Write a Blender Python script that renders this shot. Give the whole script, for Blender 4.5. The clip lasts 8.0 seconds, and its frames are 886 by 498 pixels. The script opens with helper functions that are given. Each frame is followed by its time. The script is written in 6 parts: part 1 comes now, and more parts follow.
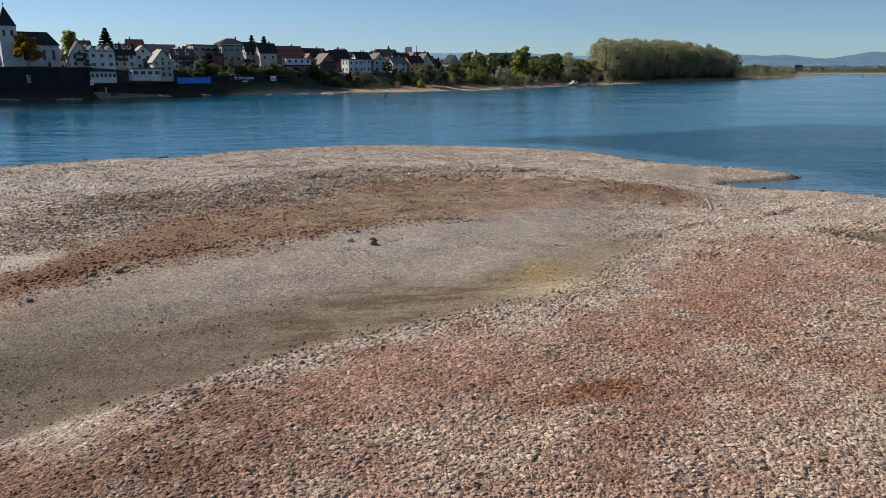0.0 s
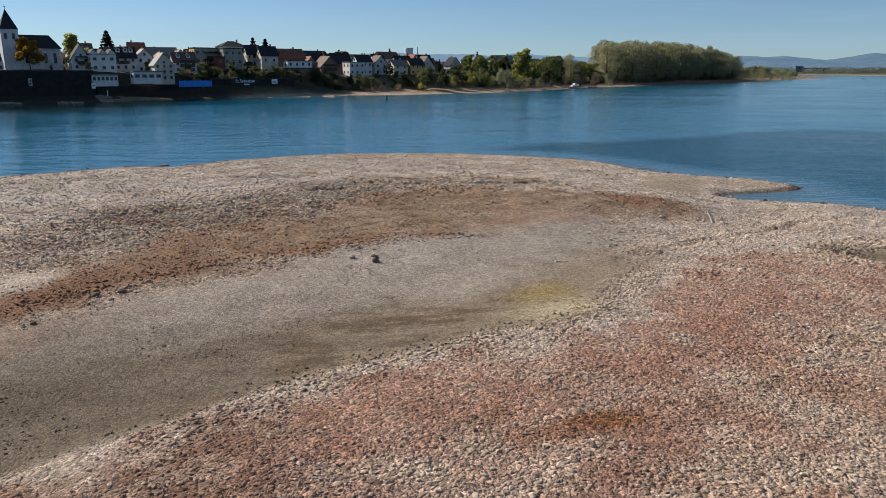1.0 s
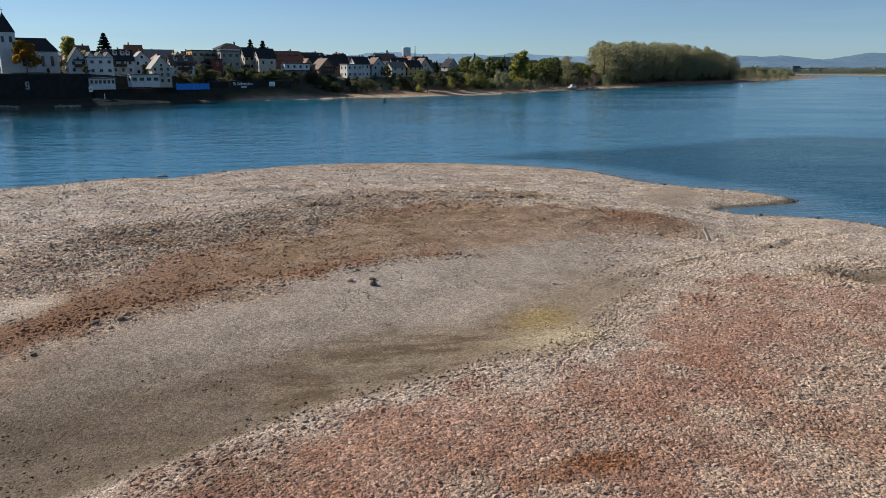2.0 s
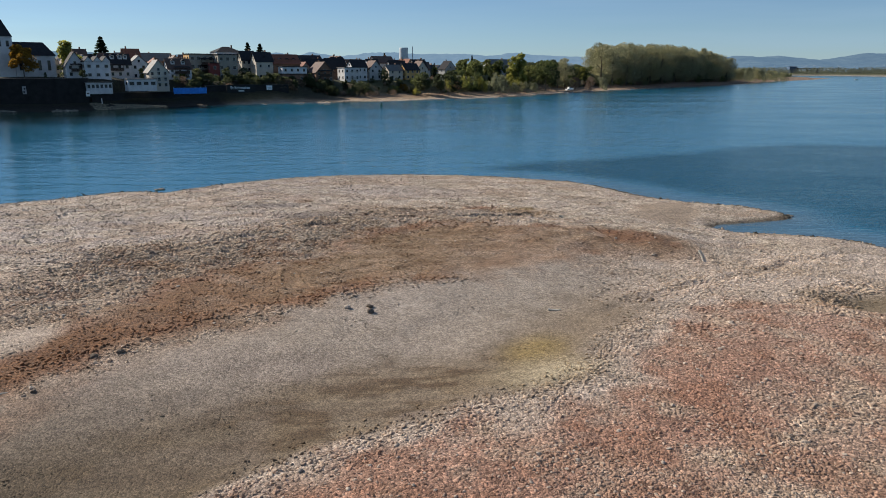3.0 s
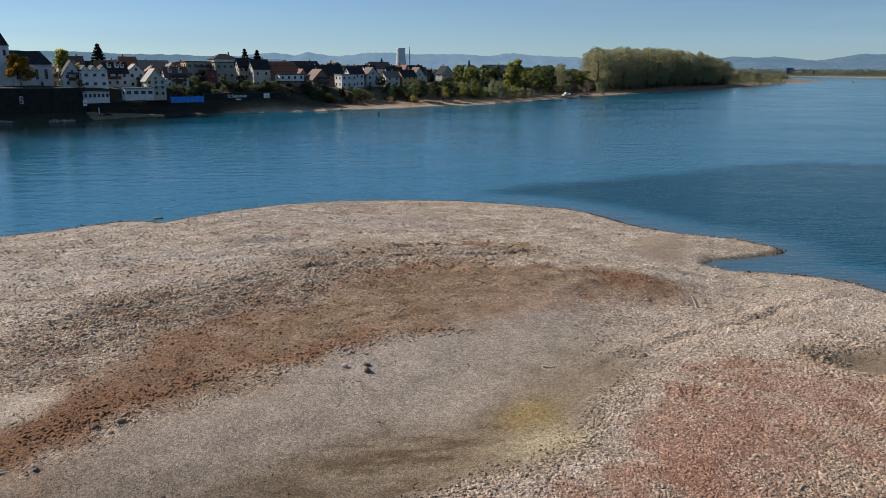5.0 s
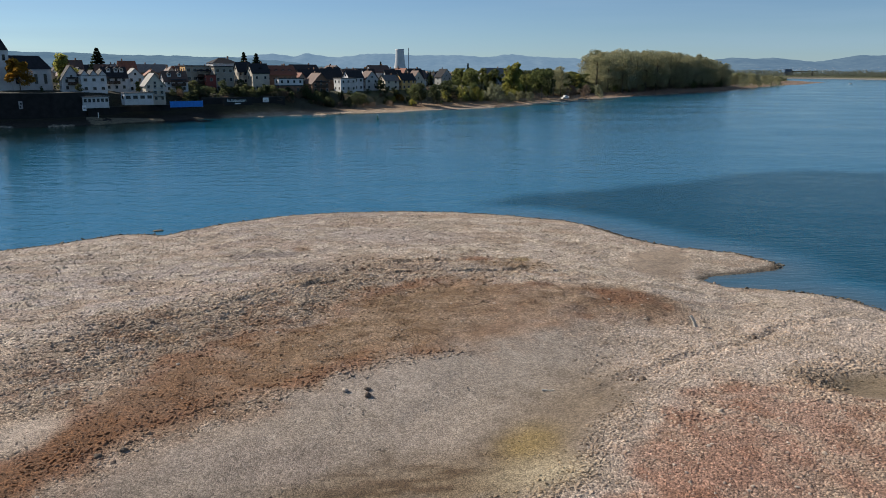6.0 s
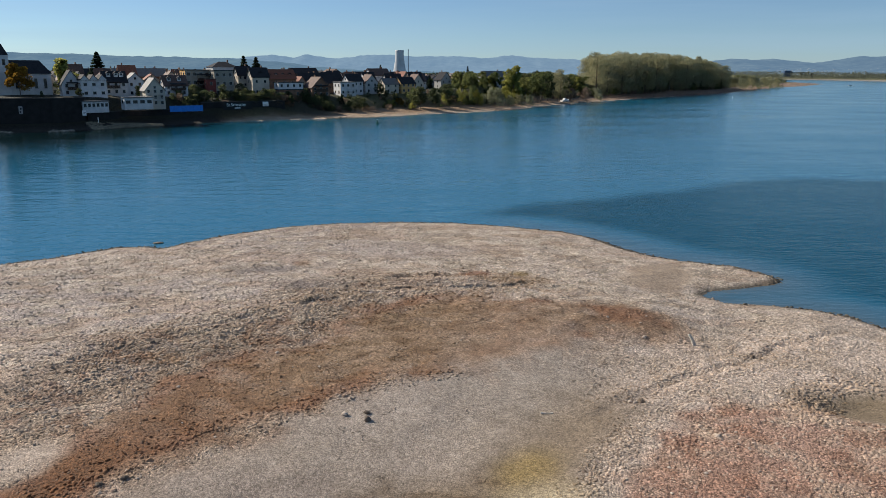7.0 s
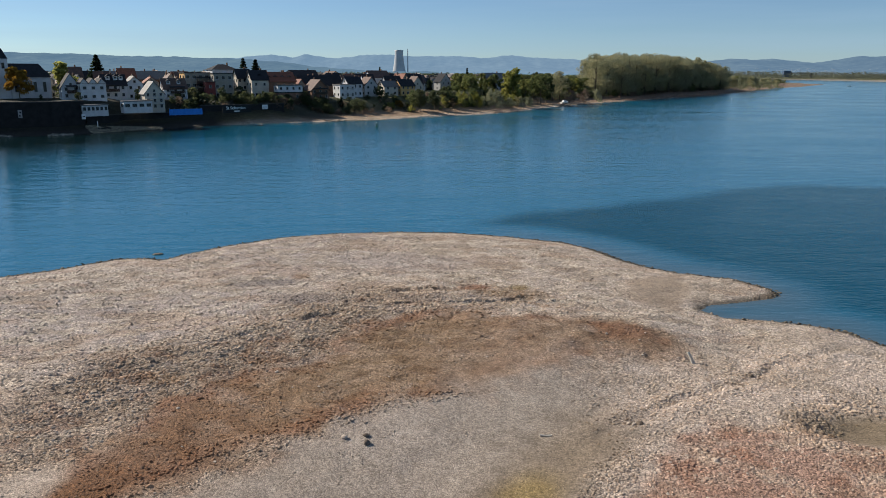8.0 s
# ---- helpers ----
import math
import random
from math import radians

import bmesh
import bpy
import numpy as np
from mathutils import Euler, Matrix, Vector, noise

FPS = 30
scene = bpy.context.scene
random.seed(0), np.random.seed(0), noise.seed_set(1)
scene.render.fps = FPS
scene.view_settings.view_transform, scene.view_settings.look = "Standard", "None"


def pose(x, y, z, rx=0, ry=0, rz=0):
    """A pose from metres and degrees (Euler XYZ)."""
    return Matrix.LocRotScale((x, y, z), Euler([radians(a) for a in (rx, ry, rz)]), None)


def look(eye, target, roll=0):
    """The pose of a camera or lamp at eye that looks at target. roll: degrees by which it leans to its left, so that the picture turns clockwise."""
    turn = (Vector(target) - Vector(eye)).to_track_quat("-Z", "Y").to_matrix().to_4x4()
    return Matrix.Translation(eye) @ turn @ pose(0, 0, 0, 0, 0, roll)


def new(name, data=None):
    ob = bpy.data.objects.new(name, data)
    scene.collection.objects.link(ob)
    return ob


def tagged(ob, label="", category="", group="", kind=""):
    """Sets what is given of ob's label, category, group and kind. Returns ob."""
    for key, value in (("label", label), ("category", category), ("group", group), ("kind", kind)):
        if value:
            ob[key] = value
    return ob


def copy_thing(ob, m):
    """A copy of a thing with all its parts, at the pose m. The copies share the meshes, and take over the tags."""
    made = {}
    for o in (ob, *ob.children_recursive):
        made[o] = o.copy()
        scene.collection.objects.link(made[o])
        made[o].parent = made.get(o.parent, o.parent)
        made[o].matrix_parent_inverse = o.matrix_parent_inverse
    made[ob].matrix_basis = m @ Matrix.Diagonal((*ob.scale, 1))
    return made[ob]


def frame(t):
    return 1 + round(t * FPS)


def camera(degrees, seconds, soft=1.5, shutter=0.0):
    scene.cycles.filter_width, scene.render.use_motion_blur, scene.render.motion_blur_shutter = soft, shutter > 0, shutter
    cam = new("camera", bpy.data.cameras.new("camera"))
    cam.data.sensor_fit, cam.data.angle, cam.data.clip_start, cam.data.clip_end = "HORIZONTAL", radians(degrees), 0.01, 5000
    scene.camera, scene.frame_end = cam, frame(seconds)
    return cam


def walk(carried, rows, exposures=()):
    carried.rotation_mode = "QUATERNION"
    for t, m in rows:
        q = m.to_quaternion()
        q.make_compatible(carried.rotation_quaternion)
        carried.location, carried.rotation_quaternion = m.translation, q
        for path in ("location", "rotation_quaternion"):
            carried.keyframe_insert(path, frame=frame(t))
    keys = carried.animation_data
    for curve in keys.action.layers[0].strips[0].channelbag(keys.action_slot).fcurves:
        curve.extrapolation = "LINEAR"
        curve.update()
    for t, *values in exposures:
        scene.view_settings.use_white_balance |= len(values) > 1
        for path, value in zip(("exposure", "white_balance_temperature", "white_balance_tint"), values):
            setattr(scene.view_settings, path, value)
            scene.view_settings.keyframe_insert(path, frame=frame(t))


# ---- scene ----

# ======== camera and path ========
cam = camera(63.05, 8.0, soft=0.65)
PATH = [
    (0.0, 0.126, 0.108, 10.367, 0.344, -13.983, 0.104),
    (0.5, 0.093, 0.171, 10.787, 0.365, -13.943, 0.110),
    (1.0, 0.077, 0.237, 11.295, 0.418, -13.917, 0.140),
    (1.5, 0.081, 0.271, 11.951, 0.345, -13.951, 0.142),
    (3.0, 0.130, 0.401, 14.285, 0.031, -13.978, 0.150),
    (3.5, 0.202, 0.440, 15.194, -0.046, -13.984, 0.166),
    (4.0, 0.184, 0.471, 16.144, -0.150, -14.020, 0.200),
    (4.5, 0.207, 0.589, 17.016, -0.160, -14.013, 0.205),
    (6.0, 0.125, 0.749, 19.286, -0.269, -13.942, 0.225),
    (6.5, 0.127, 0.821, 19.964, -0.285, -13.890, 0.220),
    (7.0, 0.150, 0.884, 20.686, -0.290, -13.880, 0.225),
    (7.5, 0.150, 1.000, 21.390, -0.316, -13.892, 0.230),
    (8.0, 0.155, 1.119, 22.083, -0.333, -13.906, 0.230),
]
walk(cam, [(t, pose(x, y, z, 90 + pitch, -roll, yaw)) for t, x, y, z, yaw, pitch, roll in PATH],
     [(0.0, 0.40), (1.5, 0.39), (4.0, 0.36), (4.5, 0.34), (6.0, 0.32), (6.5, 0.42), (8.0, 0.42)])

# ======== sky, sun, exposure ========
SUN_ELEVATION, SUN_TURN = radians(31), radians(-62)      # turn: from straight ahead, minus is to the left
world = bpy.data.worlds.new("world")
scene.world = world
world.use_nodes = True
wn, wl = world.node_tree.nodes, world.node_tree.links
sky = wn.new("ShaderNodeTexSky")
sky.sky_type, sky.sun_disc = "NISHITA", False
sky.sun_elevation, sky.sun_rotation = SUN_ELEVATION, SUN_TURN
sky.altitude, sky.air_density, sky.dust_density, sky.ozone_density = 80.0, 0.75, 0.12, 2.2
wn["Background"].inputs["Strength"].default_value = 0.062
tone = wn.new("ShaderNodeMix")
tone.data_type, tone.blend_type = "RGBA", "MULTIPLY"
tone.inputs[0].default_value, tone.inputs[7].default_value = 1.0, (0.80, 0.965, 1.12, 1)
wl.new(sky.outputs["Color"], tone.inputs[6])
haze = wn.new("ShaderNodeMix")
haze.data_type = "RGBA"
haze.inputs[0].default_value, haze.inputs[7].default_value = 0.14, (3.3, 5.1, 7.1, 1)
wl.new(tone.outputs[2], haze.inputs[6])
# thin streaks of cirrus, level and far away
way = wn.new("ShaderNodeTexCoord")
level = wn.new("ShaderNodeMapping")
level.inputs["Rotation"].default_value = (0, radians(2.5), 0)
level.inputs["Scale"].default_value = (1.1, 1.1, 17.0)
wl.new(way.outputs["Generated"], level.inputs["Vector"])
wisp = wn.new("ShaderNodeTexNoise")
wisp.inputs["Scale"].default_value, wisp.inputs["Detail"].default_value, wisp.inputs["Roughness"].default_value = 1.6, 5.0, 0.55
wl.new(level.outputs["Vector"], wisp.inputs["Vector"])
veil = wn.new("ShaderNodeMapRange")
veil.inputs["From Min"].default_value, veil.inputs["From Max"].default_value = 0.42, 0.72
veil.inputs["To Min"].default_value, veil.inputs["To Max"].default_value = 0.0, 0.30
wl.new(wisp.outputs["Fac"], veil.inputs["Value"])
cirrus = wn.new("ShaderNodeMix")
cirrus.data_type = "RGBA"
cirrus.inputs[7].default_value = (4.4, 6.3, 8.3, 1)
wl.new(veil.outputs["Result"], cirrus.inputs[0])
wl.new(haze.outputs[2], cirrus.inputs[6])
wl.new(cirrus.outputs[2], wn["Background"].inputs["Color"])
sun = new("sun", bpy.data.lights.new("sun", "SUN"))
sun.data.energy, sun.data.angle, sun.data.color = 5.0, radians(0.6), (1.0, 0.915, 0.79)
sun_from = Vector((math.sin(SUN_TURN) * math.cos(SUN_ELEVATION), math.cos(SUN_TURN) * math.cos(SUN_ELEVATION), math.sin(SUN_ELEVATION)))
sun.matrix_world = look(sun_from * 200, (0, 0, 0))


# ======== arithmetic on plans ========
def near_line(px, py, line):
    """For points: the distance to a line, the side (left of its way is plus), and how far along it (0 to 1)."""
    best = np.full(px.shape, 1e9)
    side, along = np.zeros(px.shape), np.zeros(px.shape)
    count = len(line) - 1
    for i in range(count):
        (ax, ay), (bx, by) = line[i], line[i + 1]
        dx, dy = bx - ax, by - ay
        u = np.clip(((px - ax) * dx + (py - ay) * dy) / (dx * dx + dy * dy), 0, 1)
        qx, qy = px - ax - u * dx, py - ay - u * dy
        d = np.hypot(qx, qy)
        closer = d < best
        best = np.where(closer, d, best)
        side = np.where(closer, np.sign(dx * (py - ay) - dy * (px - ax)), side)
        along = np.where(closer, (i + u) / count, along)
    return best, side, along


def inside(px, py, line):
    """Whether points lie inside a closed line."""
    hit = np.zeros(px.shape, bool)
    for (ax, ay), (bx, by) in zip(line, line[1:] + line[:1]):
        cross = (ay > py) != (by > py)
        with np.errstate(divide="ignore", invalid="ignore"):
            hit ^= cross & (px < (bx - ax) * (py - ay) / (by - ay + 1e-12) + ax)
    return hit


GRAIN = np.random.RandomState(7).rand(256, 256)


def rough(px, py, size, shift=0.0):
    """Smooth noise of 0 to 1 at one size."""
    u, v = px / size + 40.3 + shift, py / size + 71.7 - shift
    i, j = np.floor(u).astype(int), np.floor(v).astype(int)
    f, g = u - i, v - j
    f, g = f * f * (3 - 2 * f), g * g * (3 - 2 * g)
    i0, i1, j0, j1 = i % 256, (i + 1) % 256, j % 256, (j + 1) % 256
    return (GRAIN[i0, j0] * (1 - f) + GRAIN[i1, j0] * f) * (1 - g) + (GRAIN[i0, j1] * (1 - f) + GRAIN[i1, j1] * f) * g


def cloudy(px, py, size, shift=0.0):
    return 0.55 * rough(px, py, size, shift) + 0.3 * rough(px, py, size / 2.3, shift + 5) + 0.15 * rough(px, py, size / 5.1, shift + 9)


def step(a, b, v):
    u = np.clip((v - a) / (b - a), 0, 1)
    return u * u * (3 - 2 * u)


# ======== the gravel bar: its outline, height and kinds of gravel ========
SHORE = [(-260, 30), (-120, 52), (-75, 64), (-47.3, 76.6), (-42.8, 79.5), (-38, 84.4), (-34.5, 84.8), (-32.5, 84), (-30.7, 86.8), (-27.1, 90.9), (-20.9, 96),
         (-13.7, 98.6), (-5.9, 99.5), (2, 99.2), (9.6, 96.8), (16.7, 93.3), (19.7, 89.9), (22, 84.6), (24.4, 81.1), (27, 79), (32.3, 76.3), (34.6, 73),
         (34.9, 71.4), (33.6, 70.0), (30, 68.8), (26.4, 67.8), (25.0, 66.2), (26.6, 63.8), (29.3, 63.5), (33.6, 61.9), (35.9, 60.0), (37.2, 57),
         (43, 50), (70, 30), (160, -20), (260, -260), (-260, -260)]
RED_EDGE = [(-60, -8), (-20, 12), (-11.8, 16.9), (-4.5, 23.7), (1.5, 27.2), (5.1, 28), (7.5, 30), (10, 35.5), (13, 39), (17, 42.3), (22, 42.6), (27, 40.5), (60, 30)]
SWALE = [(-40, -5), (-17, 17), (-9, 25), (-2, 33), (5, 39.5), (10, 45), (17, 51), (24, 57), (27, 64)]
CREST = [(-70, 30), (-38, 42), (-27, 47), (-17, 56), (-8, 61.5), (2, 62.5), (10, 60), (17, 58)]
TRACKS = [(7, 38), (11.5, 42), (16.3, 45.8), (21, 48.2), (25, 50.8), (29, 53.5), (34, 56)]
SCARP = [(-24, 47), (-19, 51), (-14, 56.5), (-10.1, 62.2), (-8.2, 64.0), (-5.5, 64.4), (-4.2, 66.5), (-3.6, 68.8), (-1, 70), (2, 70.8)]
SCARP_LOW = [(-12, 59.5), (-8.5, 62), (-5, 63.2), (-1.7, 65.0), (1, 64.3), (4, 64.6), (8, 65.6), (12, 64.8)]
# the rusty band: its upper rim from the near end to the far one, then back along its lower rim
BAND = [(-30, 12), (-23.5, 25), (-20.9, 31.5), (-20.1, 34.5), (-19.3, 37), (-18.6, 40.5), (-17.4, 44), (-15.4, 48.3), (-12.9, 50.6), (-9.6, 51.8), (-7.6, 54.8), (-5.6, 58.4),
        (-3.0, 60.9), (0.2, 61.9), (3.6, 61.4), (8, 60.2), (13, 60.2), (17, 59.2), (20, 56), (17.5, 53.4), (12, 53.2), (8, 51), (4, 48.2), (0, 46.2), (-3, 45.2), (-5.6, 43.2), (-8.9, 40),
        (-11.7, 38), (-13.8, 35.7), (-16, 33), (-17.2, 30.3), (-18.5, 27.5), (-23, 18)]


def bar_height(px, py):
    d, _, _ = near_line(px, py, SHORE + SHORE[:1])
    land = inside(px, py, SHORE)
    rise = 0.86 * (1 - np.exp(-d / 5.5)) + 0.16 * (1 - np.exp(-d / 0.35))
    s, _, _ = near_line(px, py, SWALE)
    c, _, _ = near_line(px, py, CREST)
    up = rise - 0.62 * np.exp(-(s / 6.0) ** 2) * step(0, 8, d) + 0.52 * np.exp(-(c / 5.5) ** 2) * step(0, 6, d)
    r, side, _ = near_line(px, py, RED_EDGE)
    up = up + 0.16 * step(0, 4, -side * r) * step(1, 6, d) + 0.10 * np.exp(-(r / 1.3) ** 2) * step(2, 8, d)
    # the silty hollow and its stony rim
    up = up - 0.50 * np.exp(-((px - 26.3) / 3.2) ** 2 - ((py - 41.2) / 2.1) ** 2) + 0.16 * np.exp(-((px - 23.1) / 1.4) ** 2 - ((py - 42.2) / 1.8) ** 2)
    up = up + 0.16 * np.exp(-((px + 3) / 9.0) ** 2 - ((py - 66.5) / 1.6) ** 2) - 0.20 * np.exp(-((px + 11) / 4.5) ** 2 - ((py - 65.8) / 1.5) ** 2)
    up = up - 0.18 * np.exp(-((px + 16.5) / 3.0) ** 2 - ((py - 72) / 2.0) ** 2)
    up = up + (cloudy(px, py, 5.0) - 0.5) * 0.18 * step(0, 5, d) + (rough(px, py, 0.9) - 0.5) * 0.06
    broken = np.exp(-((c - 1) / 7.5) ** 2) * step(1, 6, d)
    up = up + (rough(px, py, 1.7, 3) - 0.5) * 0.22 * broken + (rough(px, py, 0.8, 7) - 0.5) * 0.11 * broken + (rough(px, py, 2.6, 13) - 0.5) * 0.09 * step(1, 6, d)
    # a wheel rut with stones thrown up on both sides of it
    q, q_side, _ = near_line(px, py, TRACKS)
    q = q * q_side + (rough(px, py, 2.0, 63) - 0.5) * 0.7
    torn = 0.62 * step(1, 5, d) * step(6, 13, px) * (0.45 + 0.55 * step(0.3, 0.6, rough(px, py, 2.4, 61)))
    up = up + torn * (0.17 * np.exp(-((q - 1.0) / 0.55) ** 2) - 0.16 * np.exp(-(q / 0.5) ** 2) + 0.13 * np.exp(-((q + 1.0) / 0.6) ** 2) + 0.09 * np.exp(-((q + 3.0) / 0.6) ** 2) - 0.07 * np.exp(-((q + 2.2) / 0.4) ** 2))
    # ragged little steps where the stones have slipped
    for line, high in ((SCARP, 0.13), (SCARP_LOW, 0.12)):
        w, w_side, _ = near_line(px, py, line)
        w = w * w_side + (rough(px, py, 2.2, 52) - 0.5) * 2.4 + (rough(px, py, 0.9, 54) - 0.5) * 0.7
        up = up + high * (np.exp(-(w / 1.6) ** 2) * (w > 0) - 0.8 * np.exp(-((w + 0.5) / 0.8) ** 2) * (w < 0)) * (0.35 + 0.65 * step(0.36, 0.6, rough(px, py, 3.1, 51)))
    up = up + (rough(px, py, 0.62, 41) - 0.5) * 0.09 * step(1, 4, d) * step(30, 55, py)
    # low swash ridges along the shore
    up = up + 0.05 * np.sin(d * 1.15 + 2.6 * cloudy(px, py, 9.0, 21)) * step(1.5, 4, d) * step(17, 9, d) * step(60, 72, py)
    far = step(120, 260, np.hypot(px, py - 20))
    up = np.maximum(up, 0.03 + 0.02 * np.minimum(d, 3)) * (1 - far) + far * 1.2
    down = -np.minimum(0.10 * d + 0.012 * d * d, 3.0)
    return np.where(land, up, down)


def bar_zones(px, py):
    """The colour of the gravel and how coarse it is (0 to 1) at points of the bar."""
    wob = (cloudy(px, py, 4.0, 3) - 0.5) * 3.0 + (rough(px, py, 0.7, 8) - 0.5) * 0.9
    d, _, _ = near_line(px, py, SHORE + SHORE[:1])
    land = inside(px, py, SHORE)
    rgb = np.empty(px.shape + (3,))
    coarse = np.full(px.shape, 0.55)

    def lay(amount, colour):
        amount = np.clip(amount, 0, 1)[..., None]
        rgb[...] = rgb * (1 - amount) + np.array(colour) * amount

    def blot(x, y, a, b, turn=0.0, soft=0.5):
        u = (px - x) * math.cos(turn) + (py - y) * math.sin(turn)
        v = (py - y) * math.cos(turn) - (px - x) * math.sin(turn)
        return 1 - step(1 - soft, 1 + soft, np.hypot(u / a, v / b) + wob * 0.16)

    rgb[...] = (0.405, 0.356, 0.318)
    lay(0.6 * step(0.45, 0.62, cloudy(px, py, 9.0, 2)), (0.375, 0.328, 0.290))
    lay(0.45 * step(0.52, 0.66, cloudy(px, py, 3.2, 17)), (0.29, 0.245, 0.195))
    lay(0.85 * step(-9, -20, px - 0.25 * (py - 60) + wob) * step(44, 58, py), (0.325, 0.286, 0.272))
    streak = cloudy(d * 0.9, (px + py) * 0.12, 1.5, 27)
    lay(0.55 * step(0.50, 0.62, streak) * step(62, 72, py), (0.455, 0.395, 0.335))
    lay(0.45 * step(0.48, 0.36, streak) * step(62, 72, py), (0.275, 0.238, 0.205))
    upper = step(38, 50, py - 0.45 * px)
    lay(0.55 * upper * step(0.50, 0.58, cloudy(px * 0.6, py, 1.3, 81)), (0.245, 0.202, 0.155))
    lay(0.50 * upper * step(0.52, 0.60, cloudy(px * 0.7, py, 0.7, 83)), (0.50, 0.445, 0.375))
    lay(0.30 * upper * step(0.54, 0.62, cloudy(px * 0.5, py, 2.2, 85)), (0.265, 0.175, 0.118))
    # trough of fine silty gravel
    s, _, _ = near_line(px, py, SWALE)
    r, side, _ = near_line(px, py, RED_EDGE)
    red_side = -side * r                       # plus: on the camera's side
    b, _, _ = near_line(px, py, BAND + BAND[:1])
    b = np.where(inside(px, py, BAND), b, -b) + wob * 0.42 + (rough(px, py, 1.4, 33) - 0.5) * 1.5
    trough = step(0.3, 1.6, -red_side + wob * 0.3) * (1 - step(7.0, 10.5, s + wob * 0.5)) * (1 - step(9, 16, px + 0.35 * (py - 44) + wob))
    lay(0.95 * trough, (0.215, 0.187, 0.163))
    lay(0.92 * trough * step(4.5, 8.5, -red_side + wob * 0.8) * (0.30 + 0.70 * step(27, 38, py)), (0.312, 0.282, 0.250))
    lay(0.4 * trough * step(36, 41, py) * step(3, -3, px + wob), (0.350, 0.318, 0.295))
    silt = trough * (1 - step(2.5, 7.0, -red_side - 1.5 + wob * 0.9)) * (1 - step(10, 17, px))
    lay(0.85 * silt * (1 - 0.5 * step(31, 38, py)), (0.168, 0.132, 0.085))
    grey_green = trough * np.exp(-((px - 6.8) / 3.6) ** 2 - ((py - 38.8 - 0.55 * (px - 6.8)) / 4.5) ** 2)
    lay(0.5 * grey_green * (0.6 + 0.4 * step(0.4, 0.6, cloudy(px, py, 2.4, 77))), (0.235, 0.195, 0.142))
    lay(0.85 * silt * step(0.49, 0.60, cloudy(px * 0.36, py, 0.75, 11)) * step(7, 0, px), (0.082, 0.056, 0.034))
    lay(0.5 * silt * step(0.54, 0.64, cloudy(px * 0.5, py, 1.4, 12)), (0.19, 0.165, 0.135))
    lay(0.4 * trough * step(0.50, 0.64, rough(px, py, 3.2, 71)) * step(40, 30, py), (0.25, 0.218, 0.200))
    lay(0.75 * trough * step(0, -9, px + wob) * step(32, 21, py), (0.088, 0.068, 0.043))
    coarse = coarse * (1 - 0.80 * trough)
    # mixed brown stones above the rusty band
    mixed = step(-10.5, -5.5, b) * step(0.5, -0.5, b) * step(0, -9, px) * step(20, 26, py) * (1 - trough)
    lay((0.35 + 0.5 * step(0.34, 0.54, cloudy(px, py, 2.6, 25))) * mixed, (0.275, 0.217, 0.165))
    lay(0.5 * mixed * step(0.54, 0.64, cloudy(px, py, 1.7, 29)), (0.205, 0.115, 0.070))
    lay(0.5 * mixed * step(0.52, 0.60, cloudy(px * 0.6, py, 0.9, 28)), (0.36, 0.305, 0.245))
    coarse = np.maximum(coarse, 0.8 * mixed)
    # the rusty band: rust at its rims and near end, olive brown within, fading to a pinkish mixture at its far end
    band = step(-1.8, 1.7, b) * (1 - 0.32 * step(0.47, 0.60, cloudy(px * 0.7, py, 1.5, 35)) * step(32, 42, py))
    far_end = step(-1, 9, px + wob * 0.6)
    near_end = step(44, 34, py + wob)
    lay(band * (0.84 + 0.12 * near_end) * (1 - 0.30 * far_end), (0.174, 0.087, 0.035))
    lay(0.62 * band * step(1.0, 3.0, b) * step(-15, -7, px) * (1 - 0.5 * far_end) * (1 - near_end), (0.190, 0.143, 0.090))
    lay(0.72 * band * far_end * step(58.5, 53, py + wob * 0.7 + 0.2 * px), (0.315, 0.240, 0.190))
    lay(0.5 * band * far_end * step(0.45, 0.60, cloudy(px, py, 3.0, 6)), (0.225, 0.142, 0.092))
    lay(0.45 * band * step(0.49, 0.60, cloudy(px, py, 1.1, 37)), (0.130, 0.078, 0.044))
    lay(0.45 * band * step(0.50, 0.58, cloudy(px * 0.6, py, 0.6, 38)) * (0.2 + 0.8 * step(-14, -6, px)), (0.305, 0.230, 0.165))
    rim = step(-0.8, 0.2, b) * step(2.0, 0.7, b) * step(0.46, 0.60, rough(px, py, 2.4, 4)) * (1 - trough)
    lay(0.5 * rim, (0.190, 0.092, 0.052))
    lay(0.5 * step(-3.2, -0.5, b) * step(0.5, -0.3, b) * step(46, 40, py - px * 0.8) * trough * step(0.5, 0.62, cloudy(px, py, 1.8, 39)), (0.24, 0.135, 0.08))
    lay(0.75 * step(-0.6, 1.4, b) * near_end * (0.7 + 0.3 * step(0.4, 0.6, cloudy(px, py, 1.3, 36))), (0.140, 0.066, 0.030))
    coarse = coarse * (1 - 0.35 * band)
    # red gravel on the near rise, paling towards the camera
    red = step(-0.2, 2.6, red_side + wob * 0.9 + (rough(px, py, 1.1, 91) - 0.5) * 2.2)
    pale = 0.85 * step(4.5, 10.5, red_side + wob * 1.1) * step(-9, 1, px) * (1 - 0.65 * np.exp(-((px - 16) / 6.0) ** 2 - ((py - 36) / 4.5) ** 2))
    pale = np.clip(pale + (cloudy(px, py, 3.2, 14) - 0.5) * 1.5 + 0.42 * step(30, 39, py) + (rough(px, py, 1.2, 93) - 0.5) * 1.3, 0, 1)
